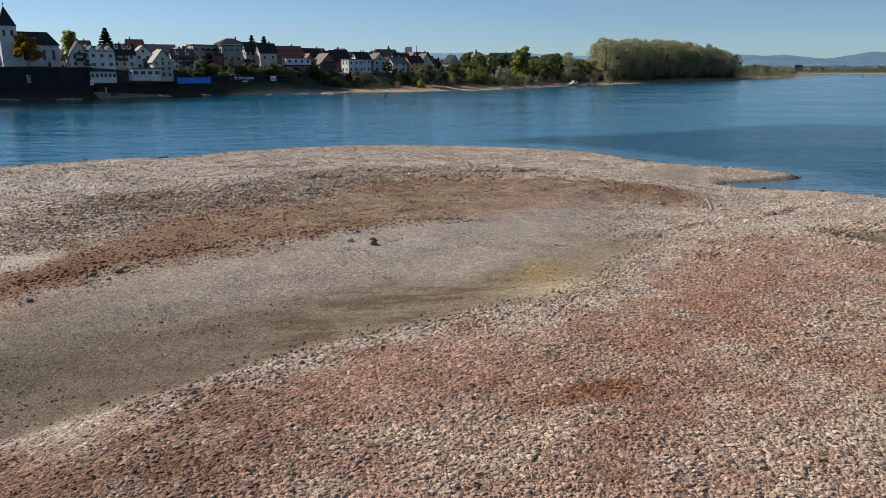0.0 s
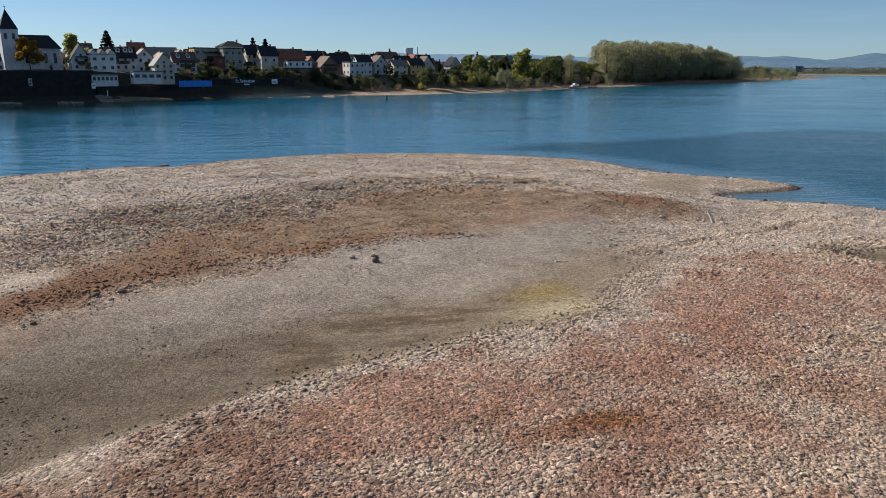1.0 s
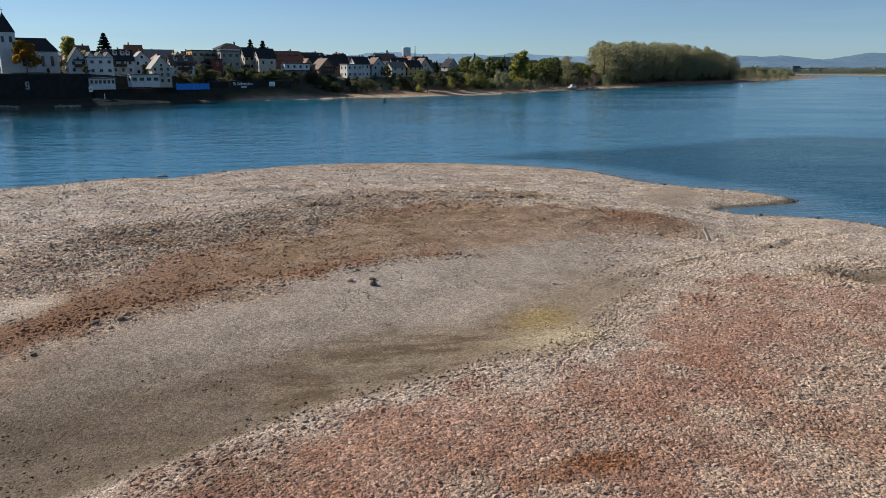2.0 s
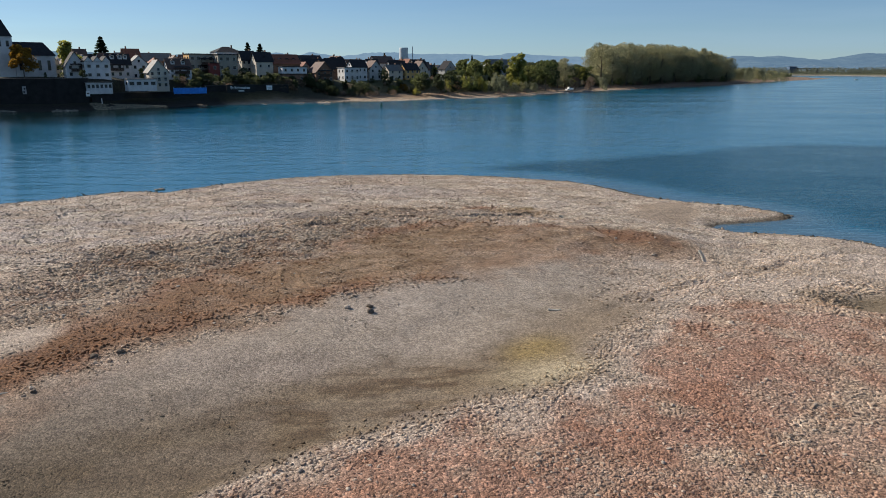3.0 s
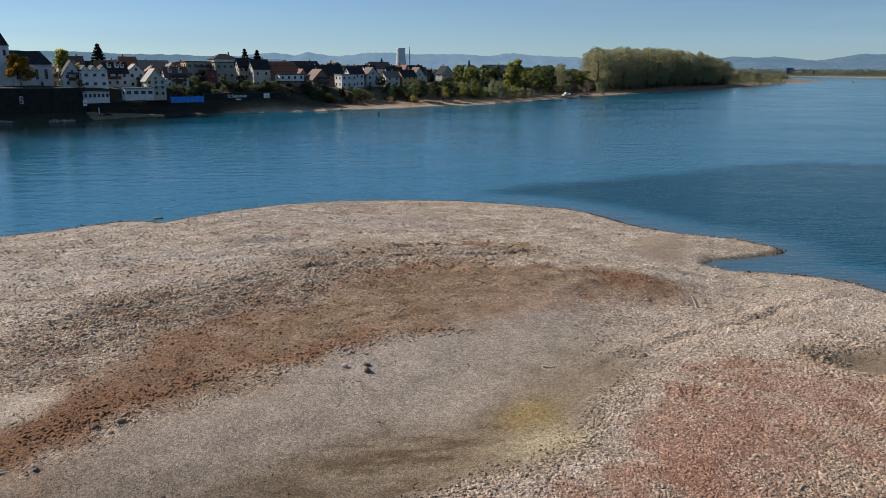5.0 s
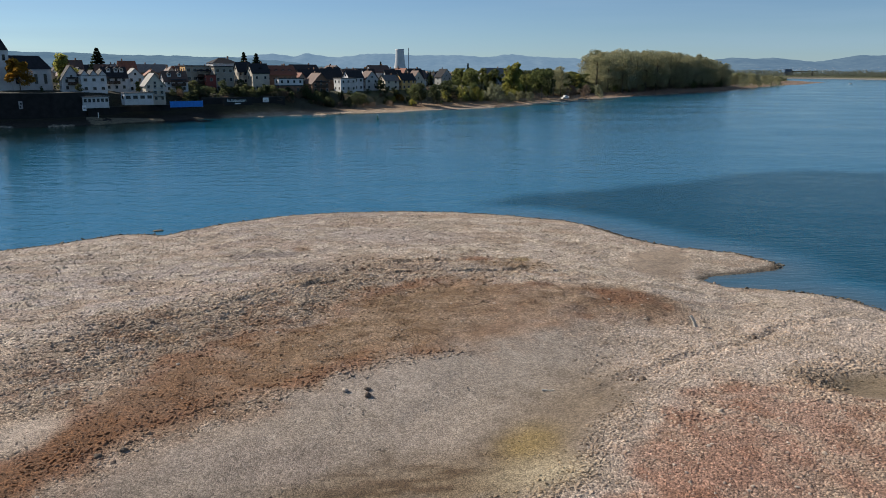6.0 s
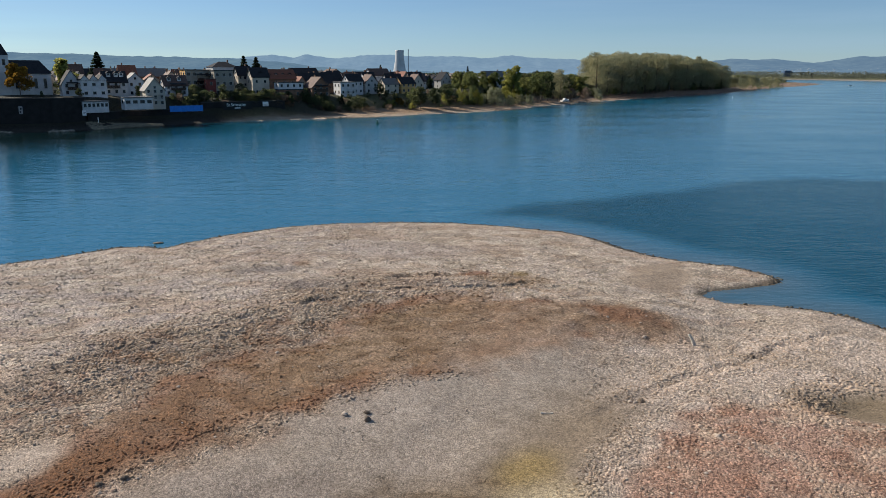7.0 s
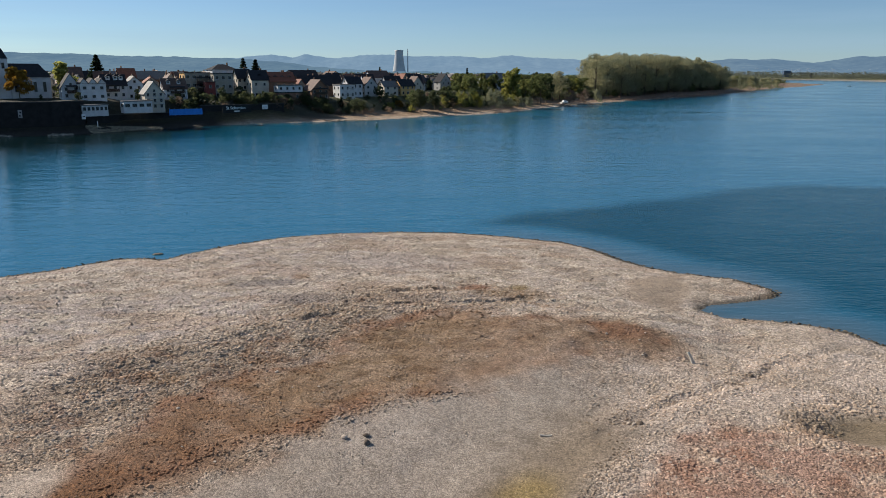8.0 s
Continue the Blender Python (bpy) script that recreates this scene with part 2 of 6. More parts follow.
    lay(red * (0.93 - 0.36 * pale) * (1 - 0.22 * step(29, 38, py)), (0.290, 0.178, 0.136))
    lay(red * pale * 0.55, (0.385, 0.332, 0.268))
    lay(red * 0.5 * step(0.54, 0.68, cloudy(px, py, 2.0, 21)), (0.24, 0.128, 0.085))
    coarse = np.where(red > 0.5, 0.62 + 0.25 * pale, coarse)
    lay(red * 0.75 * step(-1, -7, px + wob) * step(26, 20, py), (0.135, 0.072, 0.046))
    lay(red * 0.45 * step(-1, -7, px + wob) * step(26, 20, py) * step(0.52, 0.6, cloudy(px * 0.7, py, 0.8, 95)), (0.30, 0.235, 0.185))
    edge = np.exp(-((red_side + 0.7 + wob * 0.3) / 1.1) ** 2) * step(-3, 8, px)
    lay(0.6 * edge, (0.345, 0.308, 0.275))
    coarse = np.maximum(coarse, 0.75 * edge)
    # stains and patches with a shape of their own; one paints a scarp's shadow
    lay(0.66 * blot(4.9, 34.7, 1.5, 2.2, -0.4, 0.8), (0.250, 0.190, 0.062))
    lay(0.72 * blot(5.0, 31.3, 2.3, 1.5, 0.3, 0.8), (0.39, 0.350, 0.250))
    lay(0.9 * blot(4.7, 19.9, 1.1, 0.5, 0.2), (0.195, 0.090, 0.038))
    lay(0.75 * blot(3.5, 19.2, 1.3, 0.6, 0.25, 0.8), (0.19, 0.082, 0.042))
    lay(0.75 * blot(15.6, 57.6, 2.6, 1.7, -0.3), (0.185, 0.092, 0.050))
    lay(0.45 * blot(18.4, 54.0, 2.0, 2.2, -0.3, 0.8), (0.22, 0.145, 0.09))
    lay(0.65 * blot(7.4, 67.6, 3.2, 2.4), (0.225, 0.160, 0.100))
    lay(0.75 * blot(4.0, 70.0, 1.4, 1.2), (0.20, 0.098, 0.058))
    lay(0.75 * blot(8.2, 70.3, 0.9, 0.9), (0.21, 0.155, 0.07))
    lay(0.85 * blot(-16.8, 72.2, 3.0, 1.2, 0.1), (0.185, 0.165, 0.160))
    lay(0.75 * blot(-14.2, 74.3, 1.0, 0.9), (0.225, 0.145, 0.095))
    lay(0.75 * blot(-11.6, 66.0, 3.9, 1.6, -0.2, 0.7), (0.205, 0.182, 0.175))
    # shadow of the little scarp, laid on as a dark streak
    lay(0.45 * blot(0.5, 65.8, 4.2, 1.1, 0.0, 0.9), (0.205, 0.182, 0.17))
    lay(0.60 * blot(-18.6, 47.6, 1.2, 0.9), (0.27, 0.175, 0.10))
    lay(0.5 * blot(-4, 80, 7, 3.5), (0.315, 0.282, 0.275))
    bare = blot(-21.3, 34.4, 1.5, 2.4, -0.35)
    lay(0.85 * bare, (0.385, 0.342, 0.302))
    coarse = coarse * (1 - 0.75 * bare)
    hollow = blot(26.2, 41.0, 3.4, 2.0)
    lay(0.88 * hollow, (0.168, 0.136, 0.090))
    lay(0.6 * blot(23.2, 42.2, 1.6, 1.6), (0.21, 0.18, 0.145))
    coarse = np.maximum(coarse * (1 - 0.9 * hollow), 0.85 * blot(23.2, 42.2, 1.6, 1.8))
    sand = blot(22.4, 70.4, 5.0, 2.9, 1.25, 0.25)
    lay(0.92 * sand, (0.285, 0.232, 0.182))
    lay(0.6 * sand * step(70, 66.5, py), (0.235, 0.19, 0.15))
    coarse = coarse * (1 - 0.97 * sand)
    coarse = np.maximum(coarse, 0.8 * np.exp(-((np.hypot((px + 6) / 3.0, py - 64.5) - 2) / 2.5) ** 2))
    wet = np.where(land, 1 - step(0.25, 1.1, d + wob * 0.3), 1.0)
    lay(0.8 * wet, (0.10, 0.085, 0.06))
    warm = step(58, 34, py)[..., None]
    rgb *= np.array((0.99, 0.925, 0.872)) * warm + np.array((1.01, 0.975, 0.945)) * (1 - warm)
    return rgb, coarse


# ======== materials ========
def material(name):
    m = bpy.data.materials.new(name)
    m.use_nodes = True
    nt = m.node_tree
    return m, nt, nt.nodes["Principled BSDF"]


def ramp_node(nt, fac, stops):
    n = nt.nodes.new("ShaderNodeValToRGB")
    while len(n.color_ramp.elements) < len(stops):
        n.color_ramp.elements.new(0.5)
    for e, (p, c) in zip(n.color_ramp.elements, stops):
        e.position, e.color = p, (*c, 1)
    nt.links.new(fac, n.inputs["Fac"])
    return n.outputs["Color"]


def mix_node(nt, kind, fac, a, b):
    n = nt.nodes.new("ShaderNodeMix")
    n.data_type, n.blend_type, n.clamp_factor = "RGBA", kind, True
    for sock, v in (("Factor", fac), ("A", a), ("B", b)):
        i = [q for q in n.inputs if q.name == sock and (q.type == "RGBA" if sock != "Factor" else q.type == "VALUE")][0]
        if isinstance(v, (int, float)):
            i.default_value = v
        elif isinstance(v, tuple):
            i.default_value = (*v, 1)
        else:
            nt.links.new(v, i)
    return [q for q in n.outputs if q.type == "RGBA"][0]


def noise_node(nt, scale, detail=3.0, rough_=0.55, vector=None, kind="noise"):
    if vector is None:
        vector = nt.nodes.new("ShaderNodeTexCoord").outputs["Object"]
    n = nt.nodes.new("ShaderNodeTexNoise" if kind == "noise" else "ShaderNodeTexVoronoi")
    n.inputs["Scale"].default_value = scale
    if kind == "noise":
        n.inputs["Detail"].default_value, n.inputs["Roughness"].default_value = detail, rough_
    nt.links.new(vector, n.inputs["Vector"])
    return n


def bump_node(nt, height, strength, distance, bsdf, normal=None):
    n = nt.nodes.new("ShaderNodeBump")
    n.inputs["Strength"].default_value, n.inputs["Distance"].default_value = strength, distance
    nt.links.new(height, n.inputs["Height"])
    if normal is not None:
        nt.links.new(normal, n.inputs["Normal"])
    nt.links.new(n.outputs["Normal"], bsdf.inputs["Normal"])
    return n.outputs["Normal"]


def gravel_material(name, stones):
    m, nt, p = material(name)
    tint = nt.nodes.new("ShaderNodeAttribute")
    tint.attribute_name = "tint"
    colour = tint.outputs["Color"]
    for scale_, lo, hi in ((0.7, 0.93, 1.09), (3.4, 0.86, 1.14)):
        patch = noise_node(nt, scale_, 3.0, 0.6)
        colour = mix_node(nt, "MULTIPLY", 1.0, colour, ramp_node(nt, patch.outputs["Fac"], [(0.36, (lo, lo * 0.985, lo * 0.97)), (0.64, (hi, hi, hi))]))
    if stones:
        geo = nt.nodes.new("ShaderNodeNewGeometry")
        own = ramp_node(nt, geo.outputs["Random Per Island"], [(0.0, (0.74, 0.70, 0.66)), (0.3, (0.96, 0.94, 0.92)), (0.7, (1.14, 1.12, 1.09)), (1.0, (1.42, 1.37, 1.31))])
        colour = mix_node(nt, "MULTIPLY", 1.0, colour, own)
        fine = noise_node(nt, 30.0, 4.0)
        colour = mix_node(nt, "MULTIPLY", 0.55, colour, ramp_node(nt, fine.outputs["Fac"], [(0.3, (0.6, 0.58, 0.56)), (0.65, (1.25, 1.24, 1.22))]))
        bump_node(nt, fine.outputs["Fac"], 0.5, 0.02, p)
    else:
        cells = noise_node(nt, 14.0, kind="voronoi")
        cells.inputs["Randomness"].default_value = 1.0
        small = noise_node(nt, 34.0, kind="voronoi")
        sand = noise_node(nt, 60.0, 4.0, 0.7)
        cobble = noise_node(nt, 6.5, kind="voronoi")
        lump = noise_node(nt, 2.6, 4.0, 0.65)
        bw3 = nt.nodes.new("ShaderNodeSeparateColor")
        nt.links.new(cobble.outputs["Color"], bw3.inputs["Color"])
        colour = mix_node(nt, "MULTIPLY", tint.outputs["Alpha"], colour, ramp_node(nt, bw3.outputs["Blue"], [(0.0, (0.36, 0.34, 0.33)), (0.5, (0.94, 0.94, 0.94)), (1.0, (1.75, 1.72, 1.68))]))
        bw = nt.nodes.new("ShaderNodeSeparateColor")
        nt.links.new(cells.outputs["Color"], bw.inputs["Color"])
        bw2 = nt.nodes.new("ShaderNodeSeparateColor")
        nt.links.new(small.outputs["Color"], bw2.inputs["Color"])
        colour = mix_node(nt, "MULTIPLY", 0.65, colour, ramp_node(nt, bw.outputs["Red"], [(0.0, (0.40, 0.39, 0.38)), (0.5, (0.97, 0.97, 0.97)), (1.0, (1.6, 1.57, 1.53))]))
        colour = mix_node(nt, "MULTIPLY", 0.55, colour, ramp_node(nt, bw2.outputs["Green"], [(0.0, (0.5, 0.5, 0.5)), (0.5, (0.98, 0.98, 0.98)), (1.0, (1.5, 1.48, 1.45))]))
        colour = mix_node(nt, "MULTIPLY", 0.4, colour, ramp_node(nt, sand.outputs["Fac"], [(0.3, (0.6, 0.6, 0.6)), (0.7, (1.3, 1.3, 1.3))]))
        lumpy = bump_node(nt, lump.outputs["Fac"], 0.7, 0.16, p)
        nt.links.new(tint.outputs["Alpha"], nt.nodes["Bump"].inputs["Strength"])
        cobbled = bump_node(nt, cobble.outputs["Distance"], 0.7, -0.10, p, lumpy)
        nt.links.new(tint.outputs["Alpha"], nt.nodes["Bump.001"].inputs["Strength"])
        pebbly = nt.nodes.new("ShaderNodeMapRange")
        pebbly.inputs["To Min"].default_value, pebbly.inputs["To Max"].default_value = 0.40, 0.80
        nt.links.new(tint.outputs["Alpha"], pebbly.inputs["Value"])
        first = bump_node(nt, cells.outputs["Distance"], 0.8, -0.05, p, cobbled)
        nt.links.new(pebbly.outputs["Result"], nt.nodes["Bump.002"].inputs["Strength"])
        bump_node(nt, small.outputs["Distance"], 0.6, -0.018, p, first)
    nt.links.new(colour, p.inputs["Base Color"])
    p.inputs["Roughness"].default_value = 0.88
    p.inputs["Specular IOR Level"].default_value = 0.25
    return m


GRAVEL, STONE = gravel_material("gravel", False), gravel_material("stone", True)


def plain(name, colour, roughness=0.8, vary=0.25, scale=1.5, bump=0.0, bump_scale=20.0, metal=0.0, own=0.0):
    """A surface with stains at a large and grain at a small scale."""
    m, nt, p = material(name)
    big, small = noise_node(nt, scale, 4.0), noise_node(nt, scale * 14, 3.0)
    lo, hi = 1 - vary, 1 + vary
    c = mix_node(nt, "MULTIPLY", 1.0, colour, ramp_node(nt, big.outputs["Fac"], [(0.3, (lo, lo, lo)), (0.7, (hi, hi, hi))]))
    c = mix_node(nt, "MULTIPLY", 0.6, c, ramp_node(nt, small.outputs["Fac"], [(0.3, (lo, lo, lo)), (0.7, (hi, hi, hi))]))
    if own:
        info = nt.nodes.new("ShaderNodeObjectInfo")
        c = mix_node(nt, "MULTIPLY", own, c, ramp_node(nt, info.outputs["Random"], [(0.0, (0.55, 0.55, 0.55)), (1.0, (1.4, 1.36, 1.3))]))
    nt.links.new(c, p.inputs["Base Color"])
    p.inputs["Roughness"].default_value, p.inputs["Metallic"].default_value = roughness, metal
    p.inputs["Specular IOR Level"].default_value = 0.3
    if bump:
        bump_node(nt, noise_node(nt, bump_scale, 3.0).outputs["Fac"], bump, 0.05, p)
    return m


# ======== mesh helpers ========
def fast_mesh(name, verts, quads, mats, smooth=False):
    """A mesh from arrays; every face has the same number of corners."""
    me = bpy.data.meshes.new(name)
    n, k = quads.shape
    me.vertices.add(len(verts))
    me.vertices.foreach_set("co", verts.astype(np.float32).ravel())
    me.loops.add(n * k)
    me.loops.foreach_set("vertex_index", quads.astype(np.int32).ravel())
    me.polygons.add(n)
    me.polygons.foreach_set("loop_start", np.arange(0, n * k, k, dtype=np.int32))
    me.polygons.foreach_set("use_smooth", np.full(n, smooth))
    me.materials.append(mats)
    me.update(calc_edges=True)
    return me


def colour_points(me, name, rgb, alpha=None):
    a = me.attributes.new(name, "FLOAT_COLOR", "POINT")
    a.data.foreach_set("color", np.column_stack([rgb.reshape(-1, 3), np.ones(rgb.size // 3) if alpha is None else alpha.ravel()]).astype(np.float32).ravel())


def grid_faces(nx, ny):
    i, j = np.meshgrid(np.arange(nx - 1), np.arange(ny - 1), indexing="ij")
    a = (i * ny + j).ravel()
    return np.column_stack([a, a + ny, a + ny + 1, a + 1])


def spread(lo, hi, fine, reach_lo, reach_hi, grow=1.25):
    """Coordinates, fine from lo to hi and coarser and coarser beyond."""
    mid = list(np.arange(lo, hi, fine))
    a, b, sa, sb = lo, mid[-1], fine, fine
    left, right = [], []
    while a > reach_lo:
        sa *= grow
        a -= sa
        left.append(a)
    while b < reach_hi:
        sb *= grow
        b += sb
        right.append(b)
    return np.array(left[::-1] + mid + right)


def part(name, bm, mat, parent, label=""):
    me = bpy.data.meshes.new(name)
    bm.to_mesh(me)
    bm.free()
    for m in mat if isinstance(mat, (list, tuple)) else [mat]:
        me.materials.append(m)
    ob = new(name, me)
    ob.parent = parent
    if label:
        tagged(ob, label)
    return ob


def box(bm, x0, x1, y0, y1, z0, z1):
    vs = [bm.verts.new((x, y, z)) for z in (z0, z1) for x, y in ((x0, y0), (x1, y0), (x1, y1), (x0, y1))]
    for f in ((3, 2, 1, 0), (4, 5, 6, 7), (0, 1, 5, 4), (1, 2, 6, 5), (2, 3, 7, 6), (3, 0, 4, 7)):
        bm.faces.new([vs[i] for i in f])


def thing(name, m, label, category, group="", kind=""):
    ob = new(name)
    ob.matrix_world = m
    return tagged(ob, label, category, group, kind)


# ======== the gravel bar ========
gx, gy = spread(-52, 40, 0.27, -250, 250), spread(12, 102, 0.27, -250, 125)
X, Y = np.meshgrid(gx, gy, indexing="ij")
Z = bar_height(X, Y)
bar = new("ground", fast_mesh("ground", np.column_stack([X.ravel(), Y.ravel(), Z.ravel()]), grid_faces(len(gx), len(gy)), GRAVEL, True))
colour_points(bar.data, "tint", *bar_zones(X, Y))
tagged(bar, "dry gravel bar with red, brown and pale stones beside the river", "ground", kind="structure")

# ======== the river ========
water_mat, nt, p = material("water")
geo = nt.nodes.new("ShaderNodeNewGeometry")
# tint: red for shallows, green for dimmed sky reflection, blue for the bank's reflection
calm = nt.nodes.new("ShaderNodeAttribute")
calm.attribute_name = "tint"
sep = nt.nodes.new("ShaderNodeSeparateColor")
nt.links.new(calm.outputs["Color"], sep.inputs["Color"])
stretch = nt.nodes.new("ShaderNodeMapping")
stretch.inputs["Rotation"].default_value = (0, 0, radians(-12))
stretch.inputs["Scale"].default_value = (0.45, 1.0, 1.0)
nt.links.new(geo.outputs["Position"], stretch.inputs["Vector"])
wave_a = noise_node(nt, 1.6, 3.0, 0.6, stretch.outputs["Vector"])
wave_b = noise_node(nt, 0.25, 4.0, 0.6, stretch.outputs["Vector"])
swirl = noise_node(nt, 0.035, 4.0, 0.6, stretch.outputs["Vector"])
body = mix_node(nt, "MIX", sep.outputs["Red"], (0.001, 0.098, 0.172), (0.105, 0.100, 0.090))
# darker body colour stands in for the weaker sky reflection of this patch
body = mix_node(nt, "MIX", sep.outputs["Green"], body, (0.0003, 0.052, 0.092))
# the embankment's dark reflection, put into the water's colour
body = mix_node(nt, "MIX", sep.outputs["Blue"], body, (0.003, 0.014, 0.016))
nt.links.new(body, p.inputs["Base Color"])
p.inputs["IOR"].default_value = 1.33
glossy = nt.nodes.new("ShaderNodeMapRange")
glossy.inputs["From Min"].default_value, glossy.inputs["From Max"].default_value = 0.35, 0.65
glossy.inputs["To Min"].default_value, glossy.inputs["To Max"].default_value = 0.08, 0.20
nt.links.new(swirl.outputs["Fac"], glossy.inputs["Value"])
nt.links.new(glossy.outputs["Result"], p.inputs["Roughness"])
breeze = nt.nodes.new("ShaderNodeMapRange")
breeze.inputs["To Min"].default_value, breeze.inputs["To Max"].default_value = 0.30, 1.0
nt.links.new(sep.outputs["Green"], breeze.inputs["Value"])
# specular turned down by hand there, so that the patch mirrors less sky
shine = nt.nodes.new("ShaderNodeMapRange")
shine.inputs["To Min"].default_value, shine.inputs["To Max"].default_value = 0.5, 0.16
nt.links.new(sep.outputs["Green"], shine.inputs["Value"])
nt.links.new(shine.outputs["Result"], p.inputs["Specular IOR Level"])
first = bump_node(nt, wave_b.outputs["Fac"], 0.5, 0.45, p)
bump_node(nt, wave_a.outputs["Fac"], 0.45, 0.14, p, first)
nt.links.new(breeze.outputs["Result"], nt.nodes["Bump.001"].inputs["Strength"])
wx, wy = spread(-60, 130, 1.0, -4800, 4800, 1.1), spread(45, 150, 1.0, -900, 4900, 1.08)
X, Y = np.meshgrid(wx, wy, indexing="ij")
river = new("water", fast_mesh("water", np.column_stack([X.ravel(), Y.ravel(), np.zeros(X.size)]), grid_faces(len(wx), len(wy)), water_mat, True))
depth = bar_height(X, Y)
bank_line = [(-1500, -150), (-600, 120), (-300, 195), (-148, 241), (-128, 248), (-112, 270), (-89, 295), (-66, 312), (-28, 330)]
# where the far bank's dark reflection is painted on the river
bank_mirror = step(115, 25, near_line(X, Y, bank_line)[0]) * step(-60, -110, X)
# outline of the ruffled patch whose reflection is dimmed
DIM_WATER = [(0, 104), (6, 113), (16, 119), (26, 122), (35.5, 129), (44, 133), (57, 142), (70, 148), (95, 144), (120, 118), (125, 60), (60, 52), (40, 56), (34, 68), (36, 74), (28, 82), (22, 92), (14, 100)]
dimmed = np.where(inside(X, Y, DIM_WATER), step(0, 7, near_line(X, Y, DIM_WATER + DIM_WATER[:1])[0] + (cloudy(X, Y, 12.0) - 0.5) * 4), 0)
to_bar = near_line(X, Y, SHORE + SHORE[:1])[0]
shelf = 0.42 * step(10, 0.5, to_bar + (cloudy(X, Y, 6.0, 4) - 0.5) * 5) * step(2, 16, X)
colour_points(river.data, "tint", np.stack([np.maximum(shelf, np.where(depth > -2.9, np.exp(np.minimum(depth, 0) / 0.45), 0) * (0.10 + 0.5 * step(6, 22, X))), dimmed * (1 - shelf), bank_mirror], -1))
tagged(river, "calm blue river with small ripples", "river", kind="structure")

# ======== the far bank ========
BANK = [(-1500, -150), (-600, 120), (-300, 195), (-148, 241), (-128, 248), (-112, 270), (-89, 295), (-66, 312), (-28, 330), (-7, 357), (22, 378), (40, 398), (53, 424),
        (81, 474), (106, 508), (154, 570), (191, 615), (257, 690), (333, 810), (463, 1010), (543, 1105), (648, 1262), (690, 1318), (650, 1390), (480, 1550), (300, 2000), (200, 4800)]


def bank_height(px, py):
    d, side, _ = near_line(px, py, BANK)
    wide = np.interp(d, (0, 12, 24, 32, 38, 60, 400, 6000), (0.0, 1.2, 2.6, 7.0, 8.6, 9.2, 9.5, 12.0))
    steep = np.interp(d, (0, 6, 9, 14, 18, 60, 400, 6000), (0.0, 0.9, 1.9, 6.4, 8.8, 9.3, 9.5, 12.0))
    tier = np.interp(d, (0, 8, 11.4, 12.6, 16, 19, 80, 400, 6000), (0.0, 1.3, 2.2, 4.9, 5.6, 9.8, 10.0, 9.6, 12.0))
    high = np.interp(d, (0, 8, 13.4, 14.6, 40, 80, 400, 6000), (0.0, 1.3, 2.4, 10.4, 11.0, 10.2, 9.6, 12.0))
    spit = np.interp(d, (0, 12, 30, 42, 60, 100, 400, 6000), (0.0, 0.7, 1.5, 2.6, 3.4, 4.5, 6.0, 9.0))
    left, church_side, right = step(-98, -106, px), step(-125, -130, px), step(470, 640, py)
    beach = step(-75, -50, px)
    low = steep * (1 - beach) + wide * beach
    z = low * (1 - left) + (tier * (1 - church_side) + high * church_side) * left
    z = z * (1 - right) + spit * right
    z = z + (cloudy(px, py, 9.0) - 0.5) * np.minimum(d, 16) * 0.05
    return np.where(side > 0, z, -1.0)


def bank_zones(px, py):
    d, _, _ = near_line(px, py, BANK)
    n = cloudy(px, py, 12.0, 4)
    m = cloudy(px, py, 3.5, 9)
    rgb = np.empty(px.shape + (3,))
    rgb[...] = (0.40, 0.32, 0.24)
    beach = 15 * step(-66, -46, px) - 9 + 22 * step(470, 560, py)
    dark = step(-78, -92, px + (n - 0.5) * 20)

    def lay(amount, colour):
        amount = np.clip(amount, 0, 1)[..., None]
        rgb[...] = rgb * (1 - amount) + np.array(colour) * amount

    lay(step(5, 11, d + m * 8 - 4), (0.29, 0.20, 0.13))
    lay(0.6 * step(0.5, 0.62, m) * step(3, 6, d), (0.20, 0.13, 0.08))
    lay(0.92 * step(480, 580, py) * step(2, 6, d + n * 14 - 5), (0.19, 0.125, 0.088))
    lay(0.8 * step(780, 900, py) * step(0.45, 0.6, m), (0.27, 0.215, 0.165))
    lay(step(14, 20, d - beach + n * 12 - 6), (0.15, 0.12, 0.06))
    lay(step(22, 30, d - beach + n * 10 - 5), (0.095, 0.10, 0.048))
    # dark wet bank and planted slope, blackened further for the embankment's shade
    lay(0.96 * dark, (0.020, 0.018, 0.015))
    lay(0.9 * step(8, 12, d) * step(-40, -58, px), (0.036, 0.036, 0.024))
    lay(0.8 * step(40, 70, d) * step(0.5, 0.6, n), (0.11, 0.12, 0.05))
    return rgb


along = [0.0]
for (ax, ay), (bx, by) in zip(BANK, BANK[1:]):
    along.append(along[-1] + math.hypot(bx - ax, by - ay))
s = np.unique(np.concatenate([np.linspace(0, along[-1], 160), np.arange(along[2], along[15], 3.0), np.arange(along[15], along[23], 10.0)]))
bx, by = np.interp(s, along, [q[0] for q in BANK]), np.interp(s, along, [q[1] for q in BANK])
inland = np.concatenate([[-4.0], np.arange(0, 60, 1.5), np.geomspace(62, 5500, 45)])
X, Y = bx[:, None] - 0.62 * inland[None, :], by[:, None] + 0.785 * inland[None, :]
Z = bank_height(X, Y)
Z[:, 0] = -0.6
bank = new("ground", fast_mesh("ground", np.column_stack([X.ravel(), Y.ravel(), Z.ravel()]), grid_faces(*X.shape)[:, ::-1], GRAVEL, True))
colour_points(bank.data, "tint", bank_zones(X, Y))
